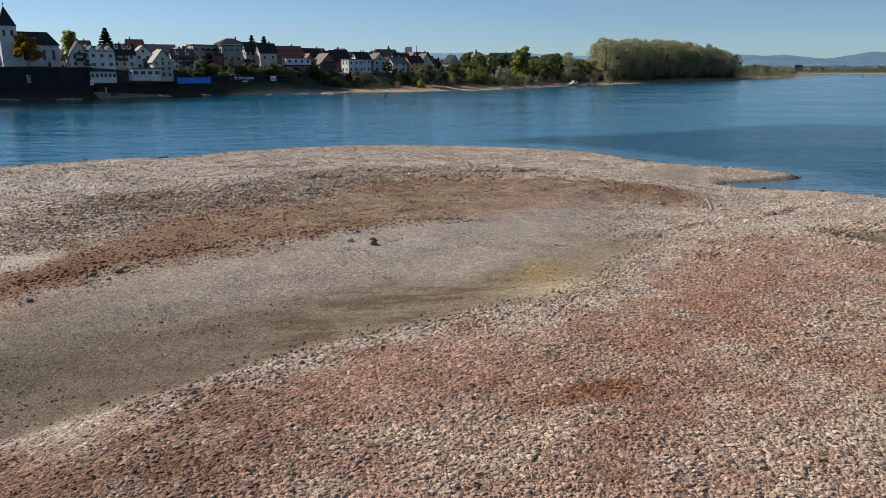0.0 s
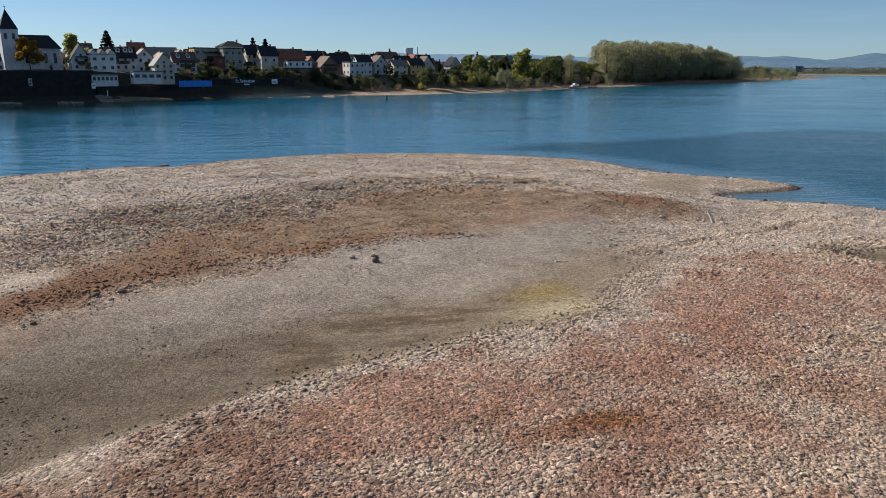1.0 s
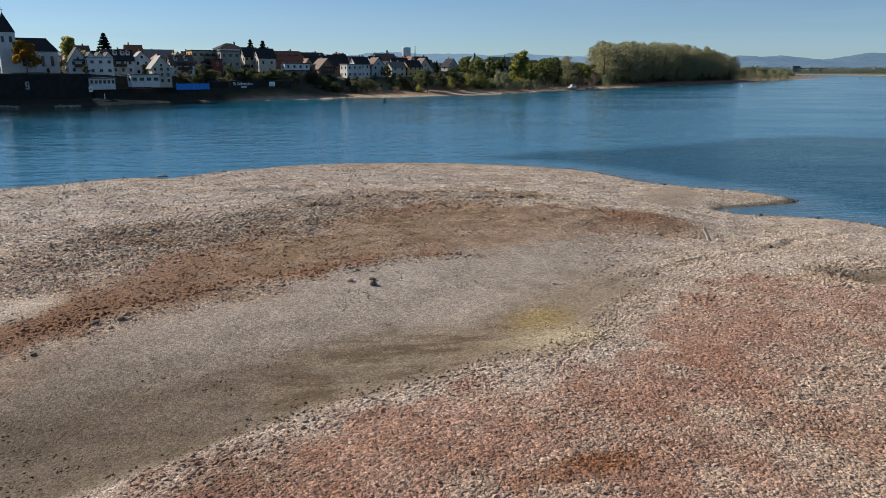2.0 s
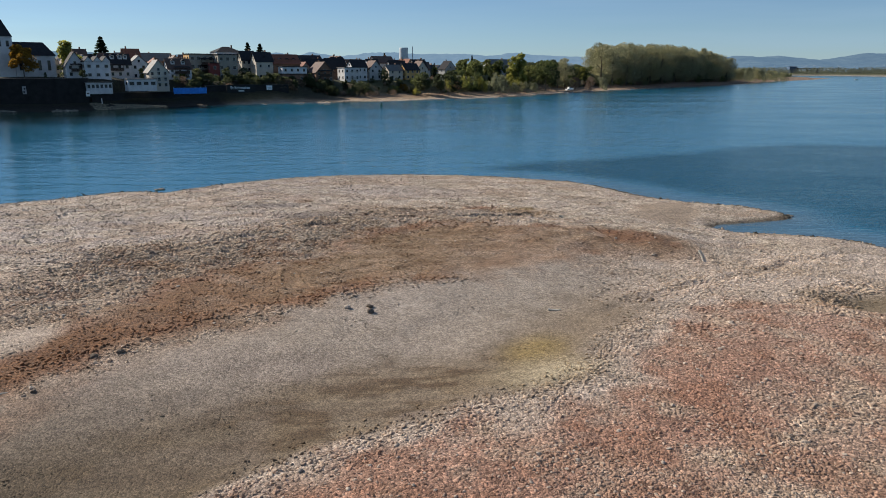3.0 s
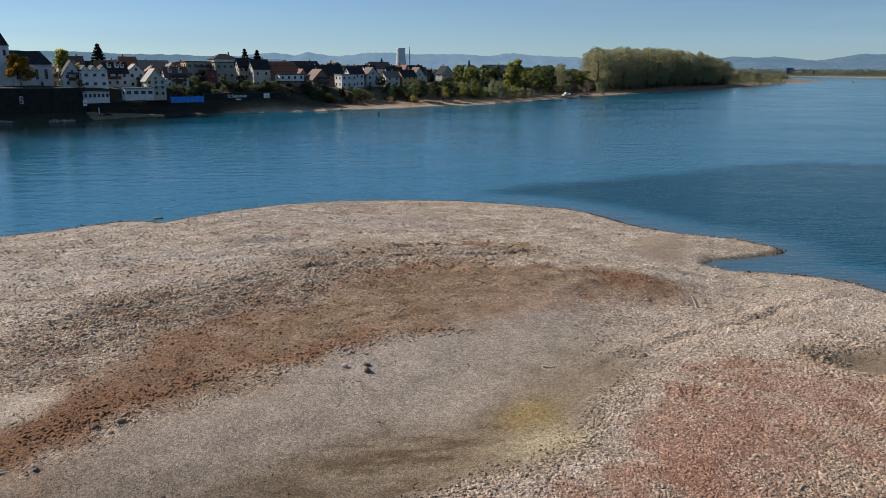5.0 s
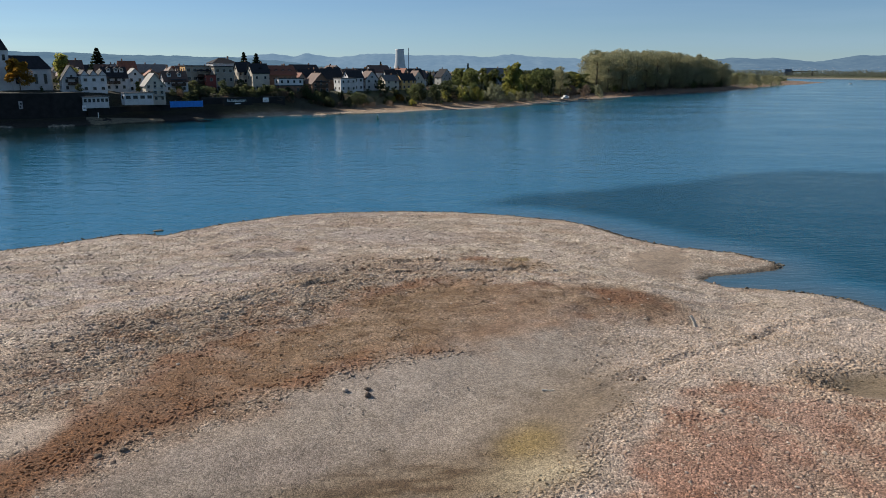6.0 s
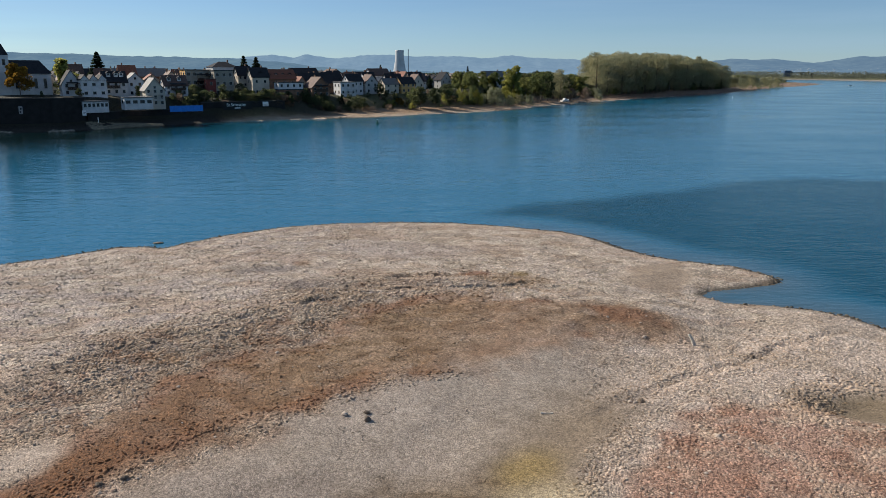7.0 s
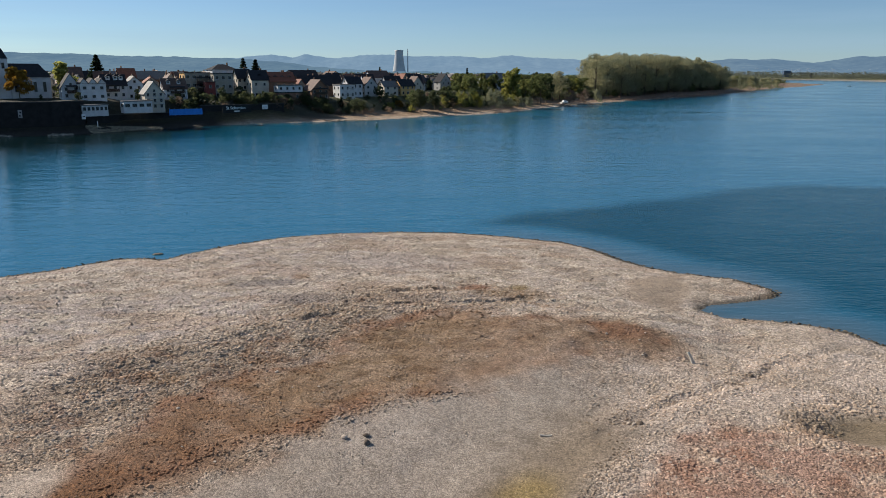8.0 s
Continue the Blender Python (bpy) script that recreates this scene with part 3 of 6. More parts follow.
tagged(bank, "far river bank with a sandy beach and grassy land behind", "ground", kind="structure")

# ======== land beyond the river's bend, hills, cooling tower ========
FAR_SHORE = [(5000, -400), (1600, 900), (1080, 1420), (1010, 1560), (1040, 1760), (1010, 1950), (860, 2030), (400, 2100), (150, 2200)]
along2 = [0.0]
for (ax, ay), (cx, cy) in zip(FAR_SHORE, FAR_SHORE[1:]):
    along2.append(along2[-1] + math.hypot(cx - ax, cy - ay))
s2 = np.linspace(0, along2[-1], 260)
fx, fy = np.interp(s2, along2, [q[0] for q in FAR_SHORE]), np.interp(s2, along2, [q[1] for q in FAR_SHORE])
out = np.concatenate([[-6.0, 0.0, 6.0, 14.0, 22.0, 40.0], np.geomspace(60, 3600, 26)])
X, Y = fx[:, None] + 0.66 * out[None, :], fy[:, None] + 0.75 * out[None, :]
Z = np.interp(out, (-6, 0, 6, 14, 22, 40, 400, 3600), (-0.8, 0, 0.8, 2.2, 3.6, 4.6, 6.5, 12))[None, :] + (cloudy(X, Y, 30.0) - 0.5) * 0.8
Z[:, 0] = -0.8
Z[:, 1] = 0.0
shore_far = new("ground", fast_mesh("ground", np.column_stack([X.ravel(), Y.ravel(), Z.ravel()]), grid_faces(*X.shape), GRAVEL, True))
rgb = np.empty(X.shape + (3,))
rgb[...] = (0.09, 0.095, 0.045)
rgb[:, :4] = (0.20, 0.185, 0.165)
colour_points(shore_far.data, "tint", rgb)
tagged(shore_far, "low scrubby far shore beyond the bend", "ground", kind="structure")


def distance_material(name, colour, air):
    """Wooded slopes and far walls seen through kilometres of air: the haze is painted on as blue emission."""
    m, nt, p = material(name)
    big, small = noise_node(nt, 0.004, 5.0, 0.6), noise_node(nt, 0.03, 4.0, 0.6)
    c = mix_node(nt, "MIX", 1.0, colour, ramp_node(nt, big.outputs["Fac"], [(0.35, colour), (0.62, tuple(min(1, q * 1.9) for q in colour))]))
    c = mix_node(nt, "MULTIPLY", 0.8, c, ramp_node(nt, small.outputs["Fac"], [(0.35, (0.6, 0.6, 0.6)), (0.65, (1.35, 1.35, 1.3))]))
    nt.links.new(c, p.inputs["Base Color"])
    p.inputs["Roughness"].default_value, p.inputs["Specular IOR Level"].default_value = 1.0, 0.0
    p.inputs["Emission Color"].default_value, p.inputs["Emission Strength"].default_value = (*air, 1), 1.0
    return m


def hills(name, y_crest, depth, xs, zs, mat, label, seed):
    gx = np.linspace(xs[0], xs[-1], 260)
    v = np.linspace(0, 1, 30)
    X, V = np.meshgrid(gx, v, indexing="ij")
    crest = np.interp(gx, xs, zs)
    kernel = np.ones(5) / 5
    crest = np.convolve(np.pad(crest, 2, mode="edge"), kernel, mode="valid")
    crest = crest + (cloudy(gx, gx * 0 + seed, 160.0, seed) - 0.5) * 12 + (rough(gx, gx * 0 + seed, 22.0, seed) - 0.5) * 4
    shape = np.where(V < 0.8, (V / 0.8) ** 1.5, 1 - ((V - 0.8) / 0.2) ** 2 * 0.5)
    Y = y_crest - depth + V * depth * 1.15
    Z = 8 + (crest[:, None] - 8) * shape + (cloudy(X, Y, 130.0, seed) - 0.5) * 26 * np.sin(np.pi * V / 1.0)
    Z = np.where(V < 0.01, 4.0, Z)
    ob = new(name, fast_mesh(name, np.column_stack([X.ravel(), Y.ravel(), Z.ravel()]), grid_faces(len(gx), len(v)), mat, True))
    return tagged(ob, label, "hills", kind="structure")


# second colour: blue haze, given off by the slopes themselves
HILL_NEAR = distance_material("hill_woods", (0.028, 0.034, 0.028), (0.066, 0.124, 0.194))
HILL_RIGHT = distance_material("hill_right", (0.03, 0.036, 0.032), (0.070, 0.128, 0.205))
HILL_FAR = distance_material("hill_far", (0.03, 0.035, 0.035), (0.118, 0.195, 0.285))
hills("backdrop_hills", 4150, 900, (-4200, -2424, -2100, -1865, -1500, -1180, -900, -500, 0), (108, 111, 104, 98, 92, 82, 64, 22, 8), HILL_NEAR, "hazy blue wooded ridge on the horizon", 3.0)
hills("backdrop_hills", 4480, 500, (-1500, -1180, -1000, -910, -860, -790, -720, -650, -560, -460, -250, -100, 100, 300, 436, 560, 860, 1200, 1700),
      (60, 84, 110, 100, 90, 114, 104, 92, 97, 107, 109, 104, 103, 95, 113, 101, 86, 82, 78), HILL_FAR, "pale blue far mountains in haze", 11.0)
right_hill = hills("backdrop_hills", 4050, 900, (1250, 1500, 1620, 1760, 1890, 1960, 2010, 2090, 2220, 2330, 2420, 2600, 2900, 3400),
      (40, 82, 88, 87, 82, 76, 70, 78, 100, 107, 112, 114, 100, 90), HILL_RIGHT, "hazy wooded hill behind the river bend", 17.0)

concrete = plain("concrete", (0.42, 0.43, 0.44), 0.9, 0.12, 0.02)
tower = thing("cooling_tower", pose(-209.5, 3950, 6), "pale grey concrete hyperbolic cooling tower far off", "cooling tower")
bm = bmesh.new()
rings, seg = [], 48
for k in range(17):
    h = k / 16
    radius = math.sqrt(22.5 ** 2 + ((h - 0.86) * 31.0) ** 2)
    rings.append([bm.verts.new((radius * math.cos(a * math.tau / seg), radius * math.sin(a * math.tau / seg), 6 + h * 112)) for a in range(seg)])
for k in range(16):
    for a in range(seg):
        bm.faces.new((rings[k][a], rings[k][(a + 1) % seg], rings[k + 1][(a + 1) % seg], rings[k + 1][a]))
for f in bm.faces:
    f.smooth = True
shell = part("shell", bm, concrete, tower)
solid = shell.modifiers.new("thickness", "SOLIDIFY")
solid.thickness = 0.8
for a in range(16):
    m = Matrix.Rotation(a * math.tau / 16, 4, "Z") @ Matrix.Translation((36, 0, 2)) @ Matrix.Rotation(0.2, 4, "Y")
    bm = bmesh.new()
    bmesh.ops.create_cone(bm, cap_ends=True, segments=6, radius1=1.1, radius2=1.1, depth=9, matrix=m)
    part("leg", bm, concrete, tower)
bm = bmesh.new()
bmesh.ops.create_cone(bm, cap_ends=True, segments=16, radius1=3.2, radius2=2.0, depth=122, matrix=Matrix.Translation((0, 0, 61)))
chimney = thing("chimney", pose(-163.5, 3950, 8), "slender grey factory chimney beside the cooling tower", "chimney")
part("shaft", bm, concrete, chimney)

# ======== buildings ========
WALL_WHITE = plain("white_render", (0.55, 0.55, 0.55), 0.85, 0.14, 0.4)
WALL_CREAM = plain("cream_render", (0.50, 0.45, 0.37), 0.85, 0.12, 0.4)
WALL_GREY = plain("grey_render", (0.42, 0.42, 0.41), 0.85, 0.12, 0.4)
WALL_OCHRE = plain("ochre_render", (0.56, 0.34, 0.13), 0.85, 0.12, 0.4)
WALL_BROWN = plain("brown_brick", (0.20, 0.115, 0.075), 0.9, 0.2, 0.6)
WALL_TAUPE = plain("taupe_render", (0.30, 0.27, 0.22), 0.85, 0.15, 0.4)
WALL_DARKRED = plain("dark_red_render", (0.20, 0.05, 0.04), 0.85, 0.2, 0.6)
ROOF_SLATE = plain("slate", (0.030, 0.030, 0.034), 0.8, 0.25, 1.2, 0.3, 6.0)
ROOF_SLATE.node_tree.nodes["Principled BSDF"].inputs["Specular IOR Level"].default_value = 0.12
ROOF_BROWN = plain("brown_tile", (0.115, 0.07, 0.055), 0.75, 0.25, 1.2, 0.3, 6.0)
ROOF_RED = plain("red_tile", (0.21, 0.075, 0.045), 0.75, 0.25, 1.2, 0.3, 6.0)
ROOF_GREY = plain("grey_tile", (0.14, 0.135, 0.13), 0.7, 0.2, 1.2, 0.3, 6.0)
FRAME = plain("window_frame", (0.38, 0.38, 0.37), 0.5, 0.05)
GLASS, nt, p = material("window_glass")
p.inputs["Base Color"].default_value = (0.010, 0.013, 0.017, 1)
p.inputs["Roughness"].default_value, p.inputs["Specular IOR Level"].default_value = 0.12, 0.3
STUCCO_STONE = plain("church_stone", (0.16, 0.15, 0.14), 0.9, 0.3, 0.8)


def bars_mesh(name, pieces, mat):
    bm = bmesh.new()
    for q in pieces:
        box(bm, *q)
    me = bpy.data.meshes.new(name)
    bm.to_mesh(me)
    bm.free()
    me.materials.append(mat)
    return me


WINDOW_MESH = {}


def window(parent, m, w, h):
    """A window on a wall whose outside looks along -y; m: the middle of its foot on the wall."""
    key = (round(w, 1), round(h, 1))
    if key not in WINDOW_MESH:
        a, b, t = w / 2, h, 0.09
        WINDOW_MESH[key] = (bars_mesh("window", [(-a, a, -0.05, 0.02, 0, t), (-a, a, -0.05, 0.02, b - t, b), (-a, -a + t, -0.05, 0.02, t, b - t), (a - t, a, -0.05, 0.02, t, b - t),
                                                 (-a - 0.06, a + 0.06, -0.10, 0.02, -0.07, -0.005)], FRAME),
                            bars_mesh("pane", [(-a + t, a - t, -0.02, 0.01, t, b - t)], GLASS))
    ob = new("window", WINDOW_MESH[key][0])
    ob.parent, ob.matrix_basis = parent, m
    pane = new("pane", WINDOW_MESH[key][1])
    pane.parent = ob
    return ob


def slab(bm, quad, thick):
    """A roof slab: four corners of its upper face, and its thickness."""
    top = [bm.verts.new(q) for q in quad]
    low = [bm.verts.new((q[0], q[1], q[2] - thick)) for q in quad]
    bm.faces.new(top)
    bm.faces.new(low[::-1])
    n = len(quad)
    for i in range(n):
        bm.faces.new((top[i], low[i], low[(i + 1) % n], top[(i + 1) % n]))


def roof_prism(bm, half, length, e, r, o, axis, c=0.0):
    """A gable roof in one piece: half the span, half the length, eave and ridge heights, overhang."""
    k, t = (r - e) / half * o, 0.24
    outline = [(-half - o, e - k), (0, r), (half + o, e - k), (half + o, e - k - t), (0, r - t), (-half - o, e - k - t)]
    ends = []
    for u in (-length - o, length + o):
        ends.append([bm.verts.new((u, v, z) if axis == "x" else (c - v, u, z)) for v, z in outline])
    for i in range(6):
        j = (i + 1) % 6
        bm.faces.new((ends[0][i], ends[0][j], ends[1][j], ends[1][i]))
    for q, flip in ((ends[0], 1), (ends[1], -1)):
        bm.faces.new((q[0], q[1], q[4], q[5])[::-flip]), bm.faces.new((q[1], q[2], q[3], q[4])[::-flip])


def house(x, y, w, d, eave, ridge, turn, wall, roof, form, label, floors=2, front=3, sides=2, category="house", group="houses of the village", chimney_at=0.25, base=None, win=(1.1, 1.35), side_wall=None):
    """A house whose front looks at -y before it is turned. form: x or y for a gable roof with its ridge along that axis, hip, or flat."""
    ground = float(bank_height(np.array([x]), np.array([y]))[0]) if base is None else base
    foot = ground - (1.2 if base is None or base < 12.1 else 0.0)
    top = thing("house", pose(x, y, ground, 0, 0, turn), label, category, group)
    a, b, e, r = w / 2, d / 2, eave - ground, ridge - ground
    e = max(e, 2.4)
    r = max(r, e + 0.25)
    z0 = foot - ground
    bm = bmesh.new()
    corner = [(-a, -b), (a, -b), (a, b), (-a, b)]
    low = [bm.verts.new((*q, z0)) for q in corner]
    high = [bm.verts.new((*q, e)) for q in corner]
    sides_f = [(low[i], low[(i + 1) % 4], high[(i + 1) % 4], high[i]) for i in range(4)]
    for i, f in enumerate(sides_f):
        bm.faces.new(f).material_index = 1 if i == 3 and side_wall else 0
    bm.faces.new(low[::-1])
    if form == "x":
        p1, p2 = bm.verts.new((-a, 0, r - 0.12)), bm.verts.new((a, 0, r - 0.12))
        bm.faces.new((high[3], p1, high[0])), bm.faces.new((high[1], p2, high[2]))
    elif form == "y":
        p1, p2 = bm.verts.new((0, -b, r - 0.12)), bm.verts.new((0, b, r - 0.12))
        bm.faces.new((high[0], high[1], p1)), bm.faces.new((high[2], high[3], p2))
    else:
        bm.faces.new(high)
    part("wall", bm, [wall, side_wall or wall], top)
    bm = bmesh.new()
    o = 0.45
    if form in "xy":
        half, length = (b, a) if form == "x" else (a, b)
        roof_prism(bm, half, length, e, r, 0.45, form)
    elif form == "hip":
        h = min(a, b) * 0.9
        e2 = e + 0.05
        q = [(-a - o, -b - o, e2), (a + o, -b - o, e2), (a + o, b + o, e2), (-a - o, b + o, e2)]
        u, v = (-max(a - h, 0.05), 0, r), (max(a - h, 0.05), 0, r)
        vs = [bm.verts.new(c) for c in q + [u, v]]
        for f in ((0, 1, 5, 4), (1, 2, 5), (2, 3, 4, 5), (3, 0, 4), (3, 2, 1, 0)):
            bm.faces.new([vs[i] for i in f])
    else:
        box(bm, -a - 0.3, a + 0.3, -b - 0.3, b + 0.3, e, e + 0.35)
    part("roof", bm, roof, top)
    storey = e / floors
    for f in range(floors):
        for c in range(front):
            window(top, pose(-a + w * (c + 0.5) / front, -b, f * storey + storey * 0.32), *win)
        for c in range(sides):
            window(top, pose(-a, -b + d * (c + 0.5) / sides, f * storey + storey * 0.32, 0, 0, -90), *win)
    if r - e > 2.2:
        if form == "y":
            window(top, pose(0, -b, e + 0.2), 1.0, 1.1)
        if form == "x":
            window(top, pose(-a, 0, e + 0.2, 0, 0, -90), 1.0, 1.1)
    if form in ("x", "y", "hip") and chimney_at:
        bm = bmesh.new()
        cx, cy = (w * chimney_at, 0.5) if form != "y" else (0.5, d * chimney_at)
        box(bm, cx - 0.3, cx + 0.3, cy - 0.3, cy + 0.3, r - 1.2, r + 0.8)
        part("chimney", bm, WALL_BROWN, top)
    return top


# the row along the bank
ROW = {}
ROW["gable"] = house(-140.4, 283.5, 6.6, 6.8, 15.6, 20.4, 35, WALL_WHITE, ROOF_SLATE, "y", "white gabled house with a dark slate roof above the embankment", 2, 2, 2)
three = house(-132.0, 283.4, 9.0, 6.0, 16.6, 17.2, 38, WALL_WHITE, ROOF_SLATE, "flat", "white house with three small front gables and slate roofs", 2, 3, 2, win=(1.3, 1.2), base=10.3)
for k in (-1, 0, 1):
    c = k * 3.13
    bm = bmesh.new()
    vs = [bm.verts.new(q) for q in ((c - 1.5, -3.32, 6.4), (c + 1.5, -3.32, 6.4), (c, -3.32, 8.1), (c - 1.5, 3, 6.4), (c + 1.5, 3, 6.4), (c, 3, 8.1))]
    for f in ((0, 1, 2), (5, 4, 3), (0, 2, 5, 3), (1, 4, 5, 2), (0, 3, 4, 1)):
        bm.faces.new([vs[i] for i in f])
    part("gable", bm, WALL_WHITE, three)
    bm = bmesh.new()
    roof_prism(bm, 1.4, 3.4, 6.75, 8.45, 0.15, "y", c)
    part("roof", bm, ROOF_SLATE, three)
ROW["steep"] = house(-129.6, 297, 8.4, 7.4, 16.1, 20.0, 35, WALL_WHITE, ROOF_SLATE, "x", "white house with a steep slate roof and lit gable", 2, 3, 2)
house(-124.2, 303, 6.4, 6.4, 16.4, 19.4, 35, WALL_WHITE, ROOF_GREY, "y", "small white gabled house between its neighbours", 2, 2, 1)
tall_house = house(-111.8, 290, 7.2, 7.6, 13.2, 17.6, 35, WALL_CREAM, ROOF_GREY, "y", "tall cream gabled house with balconies on the bank", 3, 3, 2, base=6.8)
house(-113.9, 279.5, 10.4, 4.2, 10.3, 10.6, 40, WALL_WHITE, ROOF_GREY, "flat", "low white flat-roofed annexe with wide windows", 1, 4, 1, base=7.2, win=(1.8, 1.3))
house(-126.6, 271.6, 9.0, 4.2, 9.1, 9.4, 44, WALL_WHITE, ROOF_GREY, "flat", "long low white building on the embankment", 1, 6, 1, base=6.4)
house(-136.4, 340, 23, 10, 17.9, 21.2, 35, WALL_BROWN, ROOF_GREY, "x", "long hall with a grey pitched roof", 1, 5, 2, chimney_at=0)
ROW["brown"] = house(-111.6, 313, 9.4, 7.6, 14.5, 18.4, 35, WALL_WHITE, ROOF_BROWN, "x", "white house with a brown tiled roof and lit gable", 2, 3, 2)
ROW["flats"] = house(-109.5, 335, 11.0, 8.2, 20.4, 20.9, 35, WALL_TAUPE, ROOF_SLATE, "flat", "flat-roofed apartment block with an ochre side wall", 3, 4, 2, category="apartment block", win=(1.6, 1.5), side_wall=WALL_OCHRE)
house(-97.6, 334.5, 8.6, 7.0, 20.2, 20.7, 35, WALL_TAUPE, ROOF_SLATE, "flat", "taupe apartment block with dark flat roof", 3, 3, 2, category="apartment block", win=(1.4, 1.5))
house(-101.0, 328.5, 4.2, 3.0, 16.5, 16.9, 35, WALL_DARKRED, ROOF_SLATE, "flat", "dark red stair block of the apartments", 2, 1, 1, category="apartment block")
house(-103.6, 357, 12.0, 10, 21.8, 24.4, 35, WALL_WHITE, ROOF_SLATE, "hip", "white villa with a low hipped slate roof", 3, 4, 3)
house(-91.6, 348, 6.6, 6.0, 18.6, 22.4, 35, WALL_CREAM, ROOF_SLATE, "x", "narrow cream house with a dark steep roof", 3, 3, 2)
ROW["lit"] = house(-83.6, 344, 8.0, 7.0, 17.9, 21.8, 35, WALL_CREAM, ROOF_SLATE, "x", "cream house with a steep dark roof and lit gable", 2, 2, 2)
ROW["red"] = house(-77.5, 356, 16.0, 9.0, 17.0, 21.0, 35, WALL_BROWN, ROOF_RED, "x", "long house with a red tiled roof", 2, 4, 2)
# podium added to carry the white flat, which would otherwise float
house(-69.0, 341.8, 12.3, 5.6, 11.8, 12.1, 35, WALL_BROWN, ROOF_SLATE, "flat", "dark brown podium block added under the white flat", 1, 2, 1)
house(-69.0, 341.5, 12.0, 5.0, 15.0, 15.5, 35, WALL_WHITE, ROOF_SLATE, "flat", "white low building with a dark flat roof", 1, 4, 1, base=12.16)
ROW["brick"] = house(-58.6, 355.5, 9.2, 9.6, 13.0, 17.6, 35, WALL_BROWN, ROOF_BROWN, "y", "brown brick house with a broad tiled gable roof", 2, 3, 2)
cube_house = house(-47.0, 370, 8.4, 7.6, 14.8, 15.2, 35, WALL_WHITE, ROOF_GREY, "flat", "white flat-roofed cube house with a sunlit side", 2, 3, 2)
house(-44.4, 382, 8.2, 7.2, 15.6, 18.8, 35, WALL_WHITE, ROOF_SLATE, "x", "white gabled house behind the cube house", 2, 3, 2)
house(-36.8, 388, 7.6, 7.2, 14.7, 18.6, 35, WALL_GREY, ROOF_BROWN, "y", "grey gabled house with a brown roof", 2, 2, 2)
house(-27.0, 396, 8.6, 7.6, 13.8, 16.6, 35, WALL_CREAM, ROOF_GREY, "x", "small cream house with a grey roof", 2, 2, 2)
house(-18.4, 400, 8.6, 7.4, 14.2, 17.4, 35, WALL_OCHRE, ROOF_SLATE, "x", "small ochre house with a slate roof", 2, 3, 2)
house(-78.3, 428, 16, 11, 18.3, 21.9, 35, WALL_GREY, ROOF_SLATE, "x", "grey house with a dark roof in the second row", 2, 4, 2)
house(-60.1, 417, 13, 11, 17.0, 21.4, 35, WALL_CREAM, ROOF_BROWN, "y", "cream house with a brown gable roof in the second row", 2, 3, 2)
house(-37.0, 446, 13, 10, 18.0, 21.8, 35, WALL_WHITE, ROOF_BROWN, "x", "white house with a brown roof in the second row", 2, 3, 2)
house(-169.8, 345, 9, 8, 18.8, 23.0, 35, WALL_CREAM, ROOF_BROWN, "x", "cream house behind the church", 2, 3, 2)
house(34.5, 478, 17, 11, 16.8, 20.6, 35, WALL_GREY, ROOF_GREY, "x", "grey house half hidden by garden trees", 2, 3, 2)

def balcony(parent, x, y, z, w):
    """A balcony on the front: a slab and a white railing of bars."""
    bm = bmesh.new()
    box(bm, x - w / 2, x + w / 2, y - 1.2, y, z - 0.18, z)
    slab_ = part("balcony", bm, WALL_GREY, parent)
    bm = bmesh.new()
    box(bm, x - w / 2, x + w / 2, y - 1.2, y - 1.14, z + 0.95, z + 1.02)
    part("handrail", bm, FRAME, slab_)
    for k in range(9):
        bm = bmesh.new()
        c = x - w / 2 + 0.03 + (w - 0.06) * k / 8
        box(bm, c - 0.025, c + 0.025, y - 1.19, y - 1.15, z, z + 0.95)
        part("bar", bm, FRAME, slab_)


for k in (2.3, 4.4):
    balcony(tall_house, 0.4, -3.8, k, 5.6)
for k in (2.9, 5.6):
    balcony(cube_house, 1.4, -3.8, k - 1.0, 5.2)

def dormer(parent, x, y, z, roof, turn=0):
    """A small dormer in a roof slope: cheeks, a pitched cap and a window that looks at -y before it is turned."""
    m = pose(x, y, z, 0, 0, turn)
    bm = bmesh.new()
    box(bm, -0.75, 0.75, 0, 2.2, -0.4, 1.1)
    bm.transform(m)
    body_ = part("dormer", bm, WALL_WHITE, parent)
    bm = bmesh.new()
    roof_prism(bm, 0.8, 1.2, 1.15, 1.75, 0.15, "y")
    bm.transform(m @ Matrix.Translation((0, 1.0, 0)))
    part("dormer_roof", bm, roof, body_)
    window(body_, m @ pose(0, 0, 0.15), 0.9, 0.8)


TIMBER = plain("dark_timber", (0.055, 0.035, 0.024), 0.75, 0.3, 2.0)


